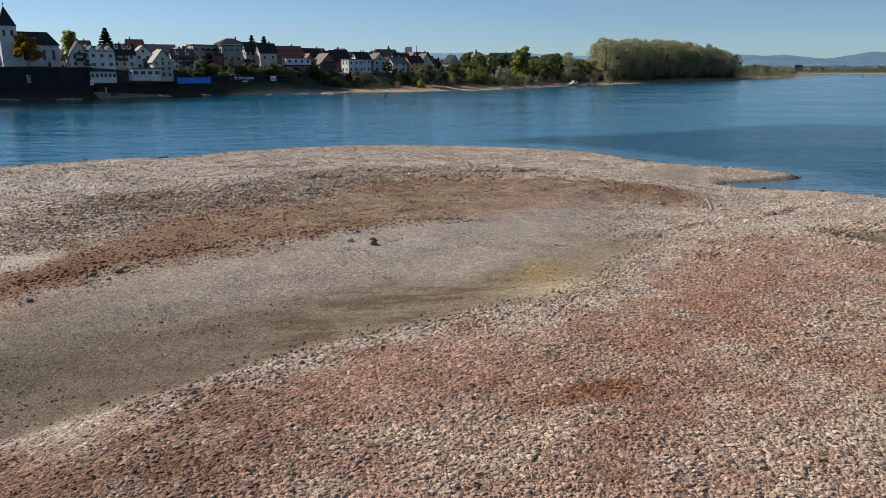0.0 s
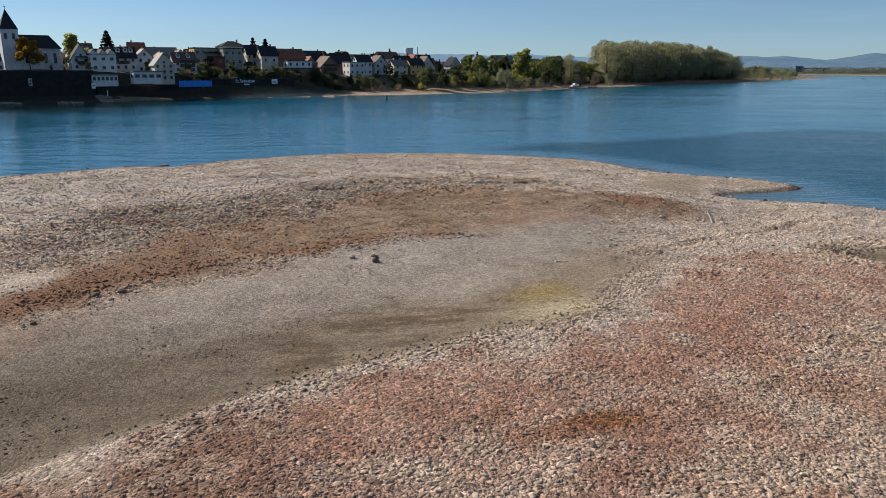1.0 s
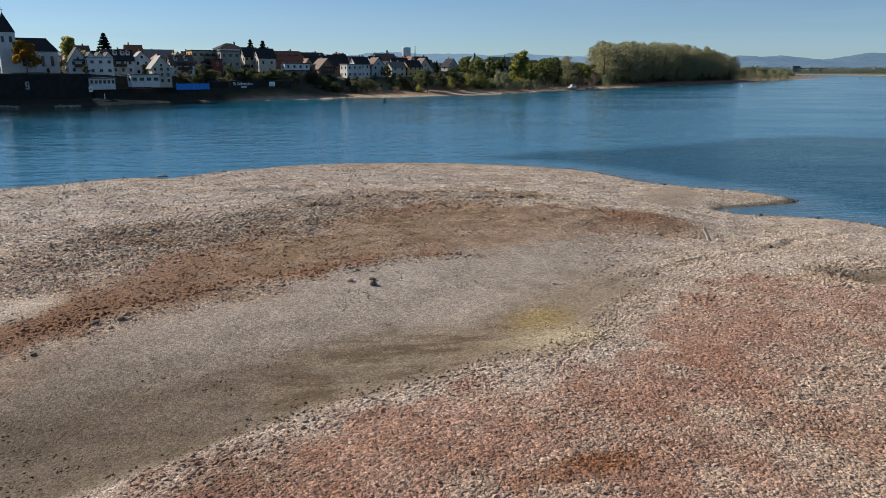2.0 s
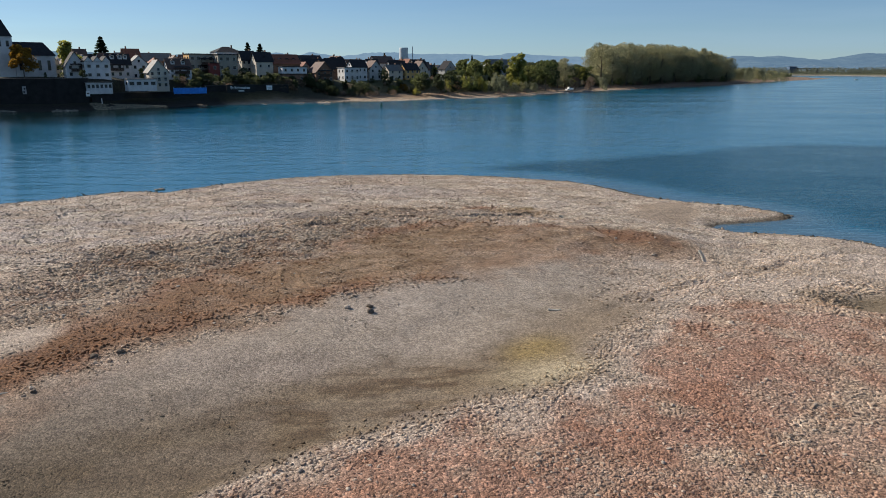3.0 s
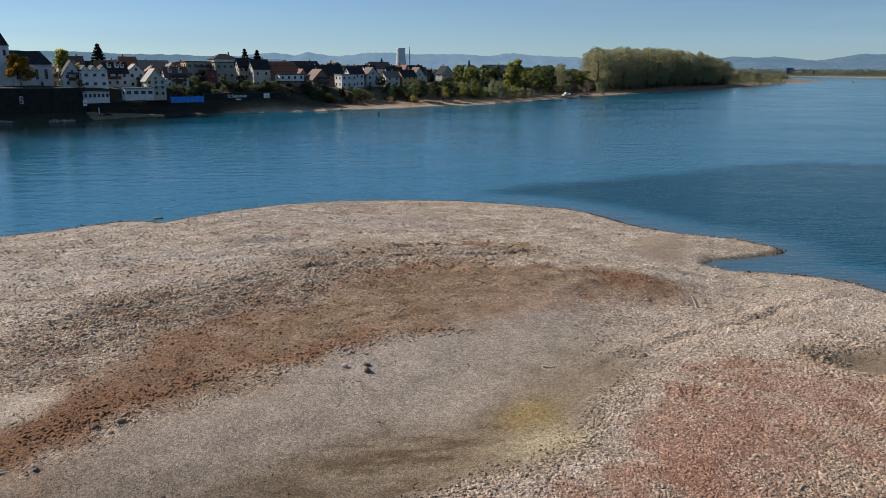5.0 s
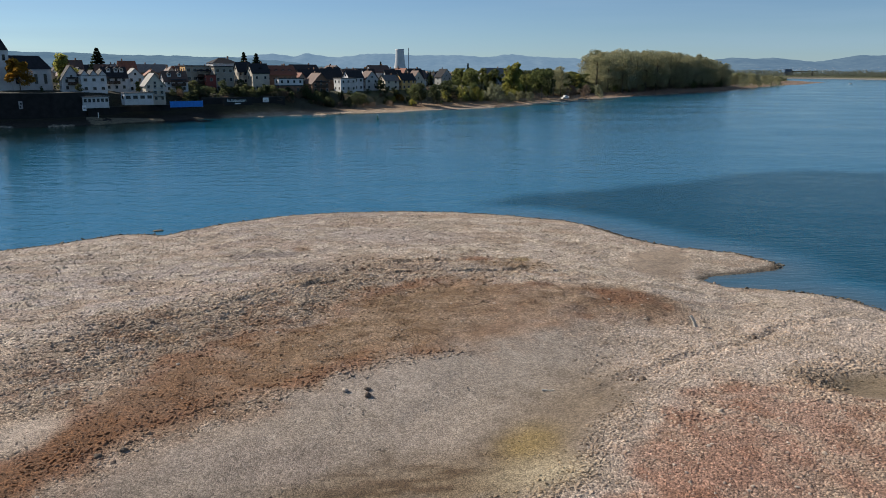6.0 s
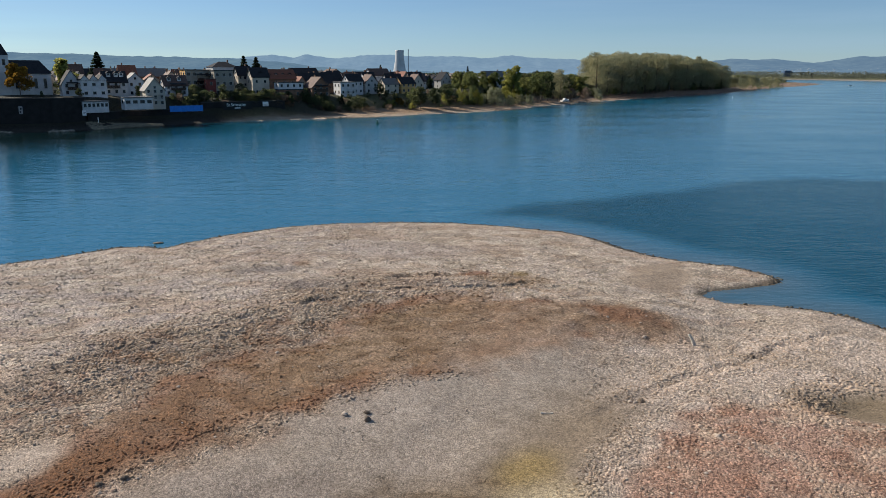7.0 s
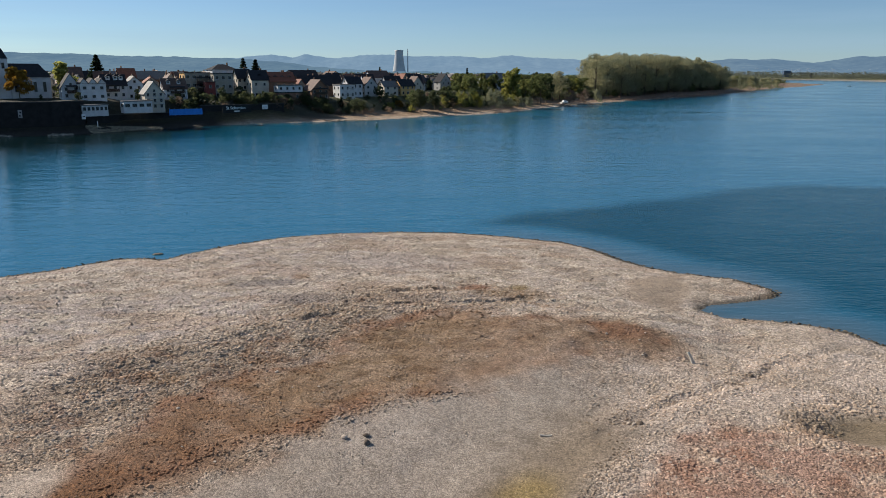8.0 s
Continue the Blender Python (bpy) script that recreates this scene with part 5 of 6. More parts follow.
# dense belt from the village to the grove
for k in range(300):
    x = grow.uniform(8, 150)
    d = grow.uniform(26, 85)
    px_, py_ = bank_point(x, d)
    if px_ / py_ < 0.02 or px_ / py_ > 0.20 or (px_ < 36 and py_ < 470 and d > 50):
        continue
    kind = grow.choice(("dark", "green", "green", "dark", "green", "lime", "green"))
    plant(kind, px_, py_, grow.uniform(9, 13.5) * (0.6 if d < 38 else 1.0) * (1.1 if px_ / py_ > 0.12 else 0.9), grow.uniform(0.9, 1.25), far=d > 60)
for k in range(60):
    x = grow.uniform(18, 135)
    px_, py_ = bank_point(x, grow.uniform(22, 36))
    plant(grow.choice(("willow", "bush", "willow", "brown", "limebush", "darkbush")), px_, py_, grow.uniform(3.0, 6.5), grow.uniform(0.8, 1.2), "shrubs of the far bank")
# the tall grove
for row in range(7):
    for k in range(19):
        f = (k + 0.5 * (row % 2) + grow.uniform(-0.3, 0.3)) / 18.5
        inl = 44 + row * 9 + grow.uniform(-3, 3)
        x, y = 130 + f * 222 - 0.42 * inl + 0.1 * row, 520 + f * 300 + 0.91 * inl
        if x / y < 0.203 + 0.006 * grow.uniform(-1, 1):
            continue
        tall = (27 + 6.5 * math.sin(math.pi * min(0.5, f * 1.3 + 0.05)) if f < 0.6 else 33.5 - 8 * ((f - 0.6) / 0.4) ** 1.6) * grow.uniform(0.94, 1.10)
        plant("grove", x, y, tall, grow.uniform(1.2, 1.55), "trees of the grove", far=row > 3)
for k in range(46):
    f = grow.uniform(-0.05, 1)
    inl = grow.uniform(32, 44)
    plant(grow.choice(("brown", "darkbush", "brown", "willow")), 128 + f * 215 - 0.7 * inl, 522 + f * 292 + 0.71 * inl, grow.uniform(1.5, 4), 1.1, "shrubs of the far bank", far=True)
for k in range(80):
    f = (k + grow.uniform(-0.4, 0.4)) / 80
    inl = grow.uniform(42, 56)
    plant(grow.choice(("brown", "darkbush", "willow", "bush")), 130 + f * 222 - 0.42 * inl, 520 + f * 300 + 0.91 * inl, grow.uniform(5, 10), 0.8, far=True)
# the low point beyond it
for k in range(90):
    f = grow.uniform(0, 1) ** 1.4
    x, y = 338 + f * 280, 822 + f * 425
    inl = grow.uniform(36, 92 - 44 * f)
    plant(grow.choice(("willow", "willow", "bush", "willow", "willow")), x - 0.42 * inl, y + 0.91 * inl, (18 - 12 * f) * grow.uniform(0.55, 1.05), 0.9, "shrubs of the far point", far=True)
for u, y, height in ((0.412, 890, 17), (0.420, 902, 16), (0.429, 918, 15.5), (0.438, 932, 14), (0.448, 955, 13), (0.459, 985, 12)):
    plant("willow", u * y, y, height, 0.75, "shrubs of the far point", far=True)
# trees between the roofs
for k in range(210):
    y = 385 + 500 * grow.uniform(0, 1) ** 1.3
    x = grow.uniform(-0.60, 0.22) * y
    if float(near_line(np.array([x]), np.array([y]), BANK)[0][0]) < 62 or any((x - q) ** 2 + (y - r_) ** 2 < 36 for q, r_ in taken):
        continue
    plant(grow.choice(("dark", "green", "dark", "fir", "dark")), x, y, grow.uniform(5, 10.5), grow.uniform(0.9, 1.3), far=True)

for kind, i in sorted({(k, i) for k, i, _ in FAR_TREES}):
    crown_ = [o for o in MODELS[kind][i].children if o.name.startswith("crown")][0].data
    co = np.empty(len(crown_.vertices) * 3, np.float32)
    crown_.vertices.foreach_get("co", co)
    co = np.column_stack([co.reshape(-1, 3), np.ones(len(co) // 3)])
    verts = np.concatenate([(co @ np.array(m).T)[:, :3] for k, j, m in FAR_TREES if (k, j) == (kind, i)])
    ob = new("far_woods", fast_mesh("far_woods", verts, np.arange(len(verts)).reshape(-1, 4), crown_.materials[0], False))
    tagged(ob, "dense tree crowns behind the front rows of trees", "woods", kind="stuff")

# scrub and woods on the far shore
rng = np.random.RandomState(5)
f = rng.uniform(0, 1, 11000)
at_s = f * along2[-1] * 0.9 + 0.02 * along2[-1]
inl = rng.uniform(24, 420, 11000)
x = np.interp(at_s, along2, [q[0] for q in FAR_SHORE]) + 0.66 * inl
y = np.interp(at_s, along2, [q[1] for q in FAR_SHORE]) + 0.75 * inl
pts = []
for k in range(len(x)):
    tall = 5 + 16 * float(rough(x[k:k + 1], y[k:k + 1], 70.0, 2)[0])
    q = rng.normal(size=(9, 3)) * (2.2, 2.2, 0)
    q[:, 2] = rng.uniform(0.1, 1, 9) * tall
    pts.append(q + (x[k], y[k], 4.0))
scrub = new("far_woods", leaf_mesh("far_woods", np.concatenate(pts), 1.7, LEAF["scrub"], rng))
tagged(scrub, "scrub and low woods along the far shore", "woods", kind="stuff")

f = rng.uniform(0, 1, 4200)
y = 760 + 1700 * f ** 1.5
x = rng.uniform(-0.66, 0.24, 4200) * y
keep = near_line(x, y, BANK)[0] > 90
x, y = x[keep], y[keep]
tall = 4 + 8 * rough(x, y, 60.0, 5)
clump = rng.normal(size=(len(x), 8, 3)) * (2.4, 2.4, 0) + np.stack([x, y, bank_height(x, y)], -1)[:, None, :]
clump[:, :, 2] += rng.uniform(0.1, 1, (len(x), 8)) * tall[:, None]
gardens = new("far_woods", leaf_mesh("far_woods", clump.reshape(-1, 3), 1.5, LEAF["dark"], rng))
tagged(gardens, "trees and hedges of the far plain behind the village", "woods", kind="stuff")

# ======== stones of the bar ========
def stones_mesh(name, x, y, z, size, rgb, mat, rng):
    """Angular flattened stones, half sunk in the ground, joined into one mesh."""
    n = len(x)
    a = np.arange(5) * math.tau / 5
    a = a[None, :] + rng.uniform(0, math.tau, n)[:, None]
    r1, r2 = rng.uniform(0.65, 1.35, (n, 5)), rng.uniform(0.4, 0.95, (n, 5))
    long_, flat, turn = rng.uniform(0.75, 1.7, n), rng.uniform(0.3, 0.85, n), rng.uniform(0, math.tau, n)
    V = np.empty((n, 11, 3))
    V[:, :5, 0], V[:, :5, 1], V[:, :5, 2] = r1 * np.cos(a), r1 * np.sin(a), -0.35
    b = a + math.tau / 10
    V[:, 5:10, 0], V[:, 5:10, 1], V[:, 5:10, 2] = r2 * np.cos(b), r2 * np.sin(b), rng.uniform(0.35, 0.8, (n, 5))
    V[:, 10] = rng.uniform(-0.25, 0.25, (n, 3))
    V[:, 10, 2] = rng.uniform(0.65, 1.0, n)
    V[:, :, 0] *= long_[:, None]
    V[:, :, 2] *= flat[:, None]
    tilt = rng.normal(0, 0.32, n)
    V[:, :, 2] += V[:, :, 0] * tilt[:, None]
    c, s_ = np.cos(turn)[:, None], np.sin(turn)[:, None]
    V[:, :, 0], V[:, :, 1] = V[:, :, 0] * c - V[:, :, 1] * s_, V[:, :, 0] * s_ + V[:, :, 1] * c
    V = V * size[:, None, None] + np.stack([x, y, z], -1)[:, None, :]
    tri = []
    for i in range(5):
        j = (i + 1) % 5
        tri += [(i, j, 5 + i), (j, 5 + j, 5 + i), (5 + i, 5 + j, 10)]
    F = (np.array(tri)[None] + 11 * np.arange(n)[:, None, None]).reshape(-1, 3)
    me = fast_mesh(name, V.reshape(-1, 3), F, mat, False)
    colour_points(me, "tint", np.repeat(rgb[:, None, :], 11, 1))
    return me


def scatter(count, x0, x1, y0, y1, small, big, rng, bias=1.0):
    x, y = rng.uniform(x0, x1, count), rng.uniform(y0, y1, count)
    keep = inside(x, y, SHORE)
    x, y = x[keep], y[keep]
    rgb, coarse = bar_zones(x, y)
    calm_ = coarse
    coarse = np.clip(coarse + (cloudy(x, y, 2.2, 30) - 0.5) * 0.9, 0.03, 1)
    keep = (rng.uniform(0, 1, len(x)) < coarse * bias) & (calm_ > 0.09)
    x, y, rgb, coarse = x[keep], y[keep], rgb[keep], coarse[keep]
    size = small + (big - small) * rng.uniform(0, 1, len(x)) ** 3.6
    size *= 0.55 + 0.6 * coarse
    pick_, n = rng.uniform(0, 1, len(x)), len(x)
    pale_ = (np.where(pick_ < 0.24, rng.uniform(0.25, 0.75, n), 0.06) * (0.3 + 0.7 * step(0.15, 0.6, coarse)) * np.clip((rgb.mean(1) - 0.09) / 0.10, 0.35, 1))[:, None]
    rgb = rgb * (1 - pale_) + np.array((0.43, 0.375, 0.315)) * pale_
    return x, y, bar_height(x, y), size, rgb


rng = np.random.RandomState(11)
sets = [scatter(64000, -19, 19, 13, 24, 0.017, 0.085, rng), scatter(68000, -28, 28, 24, 36, 0.023, 0.098, rng),
        scatter(74000, -37, 37, 36, 52, 0.036, 0.125, rng), scatter(100000, -54, 39, 52, 100, 0.048, 0.155, rng)]
x, y, z, size, rgb = (np.concatenate(q) for q in zip(*sets))
gravel = new("gravel", stones_mesh("gravel", x, y, z, size, rgb, STONE, rng))
tagged(gravel, "loose angular river stones covering the gravel bar", "gravel", kind="stuff")


# ======== single stones on the bar ========
def rock_mesh(name, rng, flat=0.65, subdivisions=2):
    bm = bmesh.new()
    bmesh.ops.create_icosphere(bm, subdivisions=subdivisions, radius=1.0)
    cuts = [(Vector(rng.normal(size=3)).normalized(), rng.uniform(0.55, 0.85)) for _ in range(9)]
    for v in bm.verts:
        for n, d in cuts:
            over = v.co.dot(n) - d
            if over > 0:
                v.co -= n * over * 0.9
        v.co += Vector(rng.normal(size=3)) * 0.03
        v.co.z *= flat
    me = bpy.data.meshes.new(name)
    bm.to_mesh(me)
    bm.free()
    me.materials.append(SINGLE_STONE)
    return me


SINGLE_STONE = plain("single_stone", (0.44, 0.365, 0.30), 0.88, 0.25, 5.0, 0.5, 30.0, own=0.45)
DARK_STONE = plain("dark_stone", (0.15, 0.112, 0.083), 0.85, 0.3, 5.0, 0.5, 30.0)
rng = np.random.RandomState(31)
rocks = [rock_mesh("stone", rng, f, 1) for f in (0.5, 0.6, 0.7, 0.55, 0.65, 0.8, 0.5, 0.6)]


def on_bar(x, y):
    return float(bar_height(np.array([x]), np.array([y]))[0])


placed = 0
while placed < 290:
    y = 15.5 + 46 * rng.uniform() ** 1.1
    x = rng.uniform(-0.62, 0.62) * y
    rough_there = float(bar_zones(np.array([x]), np.array([y]))[1][0])
    if rng.uniform() > rough_there * 1.5 - 0.35:
        continue
    size = rng.uniform(0.05, 0.10) * (0.75 + y / 60)
    ob = new("stone", rocks[placed % 8])
    ob.parent = bar
    ob.matrix_basis = pose(x, y, on_bar(x, y) + 0.15 * size, rng.uniform(-15, 15), rng.uniform(-15, 15), rng.uniform(0, 360)) @ Matrix.Diagonal((size * rng.uniform(0.9, 1.4), size, size, 1))
    placed += 1
for n, (x, y, size, label) in enumerate((
        (-4.0, 39.5, 0.40, "dark boulder lying alone on the gravel"), (-4.1, 40.3, 0.36, "dark stone beside the boulder"), (-5.4, 40.0, 0.34, "reddish grey stone on the gravel"),
        (12.8, 42.2, 0.40, "dark stone at the edge of the pale strip"), (12.2, 42.6, 0.30, "grey stone at the edge of the pale strip"), (12.45, 42.3, 0.34, "small grey stone in the cluster"),
        (-4.8, 22.9, 0.19, "brown stone at the edge of the trough"), (-20.4, 49.8, 0.34, "dark boulder on the crest"), (-16.4, 32.4, 0.36, "dark boulder by the rusty band"),
        (-17.2, 28.6, 0.22, "dark stone by the rusty band"), (-15.4, 33.0, 0.34, "dark stone under the rusty band"), (-8.3, 64.2, 0.44, "dark boulder on the far crest"),
        (15.6, 37.1, 0.28, "pale stone on red gravel"), (22.6, 41.4, 0.32, "dark stone by the hollow"), (22.9, 49.7, 0.36, "dark brown stone on grey gravel"), (23.5, 49.6, 0.28, "dark stone on grey gravel"))):
    size *= 0.6
    me = rock_mesh("boulder", rng, 0.75, 2)
    me.materials.clear()
    me.materials.append(DARK_STONE if "dark" in label else SINGLE_STONE)
    ob = new("boulder", me)
    ob.matrix_world = pose(x, y, on_bar(x, y) + 0.22 * size, rng.uniform(-10, 10), 0, rng.uniform(0, 360)) @ Matrix.Diagonal((size * 1.15, size, size, 1))
    tagged(ob, label, "boulder", "boulders on the bar")

# heaps of coarser stones along the broken crest
def heap(line, wide, count, small, big, label, seed):
    rng = np.random.RandomState(seed)
    t = rng.uniform(0, 1, count)
    n = len(line) - 1
    x = np.interp(t * n, range(n + 1), [q[0] for q in line]) + rng.normal(0, wide, count)
    y = np.interp(t * n, range(n + 1), [q[1] for q in line]) + rng.normal(0, wide, count)
    rgb, _ = bar_zones(x, y)
    size = small + (big - small) * rng.uniform(0, 1, count) ** 2
    ob = new("gravel", stones_mesh("gravel", x, y, bar_height(x, y) + 0.02, size, rgb * rng.uniform(0.8, 1.3, (count, 1)) * np.array((1.04, 1.0, 0.95)), STONE, rng))
    return tagged(ob, label, "gravel", kind="stuff")


heap([(-24, 46.5), (-19, 50), (-13, 55.5), (-8, 62), (-3, 65.5), (4, 67), (8, 64.5)], 2.6, 6200, 0.05, 0.15, "line of coarse stones along the crest", 41)
heap([(-19, 31), (-15.5, 34.5), (-12.5, 38.3), (-8, 41.0), (-3.5, 44.6), (2, 46.5)], 0.6, 520, 0.06, 0.14, "line of coarse stones under the rusty band", 42)
heap([(-9, 19), (-4.5, 24), (1.5, 27.4), (6, 29.5), (9, 35), (12, 39)], 0.7, 1500, 0.04, 0.10, "strip of pale coarse stones along the trough", 43)
heap([(22, 40.4), (23, 41.8), (24.6, 43.9), (28.6, 44.2)], 0.8, 420, 0.06, 0.15, "coarse stones round the hollow", 44)
heap(TRACKS[1:6], 1.5, 1500, 0.045, 0.11, "loose stones thrown up beside a wheel rut", 46)
rng = np.random.RandomState(45)
t = rng.uniform(0, 1, 2600)
line = SHORE[3:32]
cum = np.concatenate([[0], np.cumsum([math.hypot(b_[0] - a_[0], b_[1] - a_[1]) for a_, b_ in zip(line, line[1:])])])
x = np.interp(t * cum[-1], cum, [q[0] for q in line]) + rng.normal(0, 0.34, 2600)
y = np.interp(t * cum[-1], cum, [q[1] for q in line]) + rng.normal(0, 0.34, 2600)
outer = ~((x > 21) & (x < 34.3) & (y > 63) & (y < 70.7)) & ((y > 71) | (rng.uniform(0, 1, 2600) < 0.55))
x, y = x[outer], y[outer]
dark_rgb = np.tile(np.array((0.075, 0.065, 0.05)), (len(x), 1)) * rng.uniform(0.6, 1.5, (len(x), 1))
wet_edge = new("gravel", stones_mesh("gravel", x, y, bar_height(x, y), rng.uniform(0.08, 0.23, len(x)), dark_rgb, STONE, rng))
tagged(wet_edge, "wet dark stones along the water's edge", "gravel", kind="stuff")
islet = new("boulder", rock_mesh("boulder", rng, 0.3, 2))
islet.data.materials.clear()
islet.data.materials.append(DARK_STONE)
islet.matrix_world = pose(-34.2, 87.2, 0.02, 0, 0, 10) @ Matrix.Diagonal((0.85, 0.35, 0.5, 1))
tagged(islet, "flat dark wet rock just out of the water", "boulder", "boulders on the bar")

WOOD = plain("driftwood", (0.20, 0.15, 0.11), 0.85, 0.3, 4.0, 0.5, 25.0)
WOOD_PALE = plain("bleached_wood", (0.52, 0.47, 0.40), 0.85, 0.2, 4.0, 0.4, 25.0)


def log(name, x, y, z, length, radius, m, mat, label, taper=0.7):
    bm = bmesh.new()
    rings = []
    for k in range(7):
        f = k / 6
        c = Vector((0.06 * math.sin(3 * f) * length, 0.04 * math.sin(5 * f + 1) * length, f * length))
        rr = radius * (1 - (1 - taper) * f)
        rings.append([bm.verts.new(c + Vector((rr * math.cos(a * math.tau / 9) * (1 + 0.15 * math.sin(a * 2.3)), rr * math.sin(a * math.tau / 9), 0))) for a in range(9)])
    for k in range(6):
        for a in range(9):
            bm.faces.new((rings[k][a], rings[k][(a + 1) % 9], rings[k + 1][(a + 1) % 9], rings[k + 1][a]))
    bm.faces.new(rings[0][::-1]), bm.faces.new(rings[-1])
    me = bpy.data.meshes.new(name)
    bm.to_mesh(me)
    bm.free()
    me.materials.append(mat)
    ob = new(name, me)
    ob.matrix_world = pose(x, y, z) @ m
    return tagged(ob, label, "driftwood")


log("tree_stump", 19.7, 52.5, on_bar(19.7, 52.5) - 0.1, 1.05, 0.15, pose(0, 0, 0, -16, -26, 0), WOOD_PALE, "weathered leaning wooden stump on the gravel")
log("branch", -18.6, 28.2, on_bar(-18.6, 28.2) + 0.05, 1.5, 0.05, pose(0, 0, 0, 0, 90, 35), WOOD_PALE, "bleached branch lying on fine gravel", 0.4)
log("branch", 6.4, 41.2, on_bar(6.4, 41.2) + 0.06, 0.75, 0.07, pose(0, 0, 0, 0, 90, 5), WOOD_PALE, "short bleached piece of driftwood", 0.7)

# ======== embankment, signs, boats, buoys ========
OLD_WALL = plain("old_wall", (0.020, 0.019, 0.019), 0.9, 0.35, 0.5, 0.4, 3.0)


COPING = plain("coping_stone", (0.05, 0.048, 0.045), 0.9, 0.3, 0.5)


def offset_line(x0, x1, d, n):
    xs = np.linspace(x0, x1, n)
    ys = np.interp(xs, [q[0] for q in BANK[:22]], [q[1] for q in BANK[:22]])
    return [(float(a_) - 0.62 * d, float(b_) + 0.785 * d) for a_, b_ in zip(xs, ys)]


def retaining_wall(name, line, z0, z1, label):
    top = thing(name, pose(0, 0, 0), label, "wall", kind="structure")
    bm = bmesh.new()
    cap = bmesh.new()
    for m_, lo, hi, t in ((bm, z0, z1, 0.7), (cap, z1 + 0.003, z1 + 0.3, 0.95)):
        rows_ = []
        for i, (x, y) in enumerate(line):
            nx, ny = -0.5, 0.86
            rows_.append([m_.verts.new((x + nx * o, y + ny * o, z)) for o, z in ((-0.15 * t, lo), (-0.0 - (0.1 if t > 0.8 else 0), hi), (t, hi), (t, lo))])
        for a_, b_ in zip(rows_, rows_[1:]):
            for i in range(4):
                m_.faces.new((a_[i], b_[i], b_[(i + 1) % 4], a_[(i + 1) % 4]))
        m_.faces.new(rows_[0]), m_.faces.new(rows_[-1][::-1])
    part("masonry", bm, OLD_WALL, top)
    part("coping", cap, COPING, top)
    return top


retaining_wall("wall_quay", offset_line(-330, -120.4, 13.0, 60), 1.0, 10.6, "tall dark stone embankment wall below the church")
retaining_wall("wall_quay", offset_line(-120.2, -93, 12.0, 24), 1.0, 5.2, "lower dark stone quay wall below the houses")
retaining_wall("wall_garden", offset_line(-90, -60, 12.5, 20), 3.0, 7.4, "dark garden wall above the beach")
BLUE = plain("blue_tarpaulin", (0.02, 0.20, 0.62), 0.5, 0.12, 1.0)
SIGN_WHITE = plain("sign_white", (0.75, 0.75, 0.74), 0.6, 0.05)


def sign(name, x, y, z, w, h, turn, mat, label, category="sign", post=True, bars=()):
    g = float(bank_height(np.array([x]), np.array([y]))[0])
    top = thing(name, pose(x, y, z, 0, 0, turn), label, category)
    bm = bmesh.new()
    box(bm, -w / 2, w / 2, -0.06, 0.06, 0, h)
    part("board", bm, mat, top)
    if post:
        bm = bmesh.new()
        bmesh.ops.create_cone(bm, cap_ends=True, segments=8, radius1=0.08, radius2=0.08, depth=max(0.6, z - g + 0.5), matrix=Matrix.Translation((0, 0.15, -(max(0.6, z - g + 0.5)) / 2 + 0.4)))
        part("post", bm, OLD_WALL, top)
    for bx0, bx1, bz0, bz1 in bars:
        bm = bmesh.new()
        box(bm, bx0, bx1, -0.09, -0.063, bz0, bz1)
        part("mark", bm, OLD_WALL, top)
    return top


# the blue tarpaulin fence: corrugated, on posts
fence = thing("fence", pose(-98.2, 287.6, 5.0, 0, 0, 36), "bright blue tarpaulin fence on the quay wall", "fence")
bm = bmesh.new()
cols = [[bm.verts.new((-6.4 + 12.8 * k / 60, 0.06 * math.sin(k * 0.9) + o, z)) for o, z in ((0, -0.2), (0, 2.05), (0.05, 2.05), (0.05, -0.2))] for k in range(61)]
for a_, b_ in zip(cols, cols[1:]):
    for i in range(4):
        bm.faces.new((a_[i], b_[i], b_[(i + 1) % 4], a_[(i + 1) % 4]))
part("tarpaulin", bm, BLUE, fence)
for k in range(7):
    bm = bmesh.new()
    bmesh.ops.create_cone(bm, cap_ends=True, segments=8, radius1=0.06, radius2=0.06, depth=2.8, matrix=Matrix.Translation((-6.2 + 12.4 * k / 6, 0.16, 1.0)))
    part("post", bm, concrete, fence)

# the place name in white letters on the garden wall
board = thing("name_sign", pose(-82.6, 303.0, 6.0, 0, 0, 36), "dark wall panel with the place name in white letters", "sign")
bm = bmesh.new()
box(bm, -6.0, 6.0, 0.0, 0.12, -1.2, 2.0)
part("panel", bm, OLD_WALL, board)
text = bpy.data.curves.new("lettering", "FONT")
text.body, text.size, text.extrude, text.align_x = "St.Sebastian", 1.75, 0.02, "CENTER"
text.materials.append(SIGN_WHITE)
letters = new("lettering", text)
letters.parent, letters.matrix_basis = board, pose(-0.4, -0.03, 0.2, 90, 0, 0)
bm = bmesh.new()
box(bm, -1.2, 1.2, -0.05, -0.005, -0.75, -0.35)
part("small_line", bm, SIGN_WHITE, board)

sign("sign", -75.0, 319.9, 5.4, 2.6, 1.9, 36, SIGN_WHITE, "white rectangular notice board on the garden wall", post=False, bars=((-1.0, 1.0, 0.35, 0.5), (-1.0, 0.6, 0.8, 0.95)))
sign("sign", -71.5, 323.1, 5.4, 1.0, 1.7, 30, SIGN_WHITE, "small white notice board on the garden wall", post=False)
sign("sign", -143.6, 253.9, 5.6, 1.2, 2.6, 20, plain("sign_grey", (0.30, 0.30, 0.30), 0.6, 0.1), "white river distance board on the embankment wall", post=False, bars=((-0.35, 0.1, 0.4, 1.0), (-0.1, 0.35, 1.5, 2.1)))
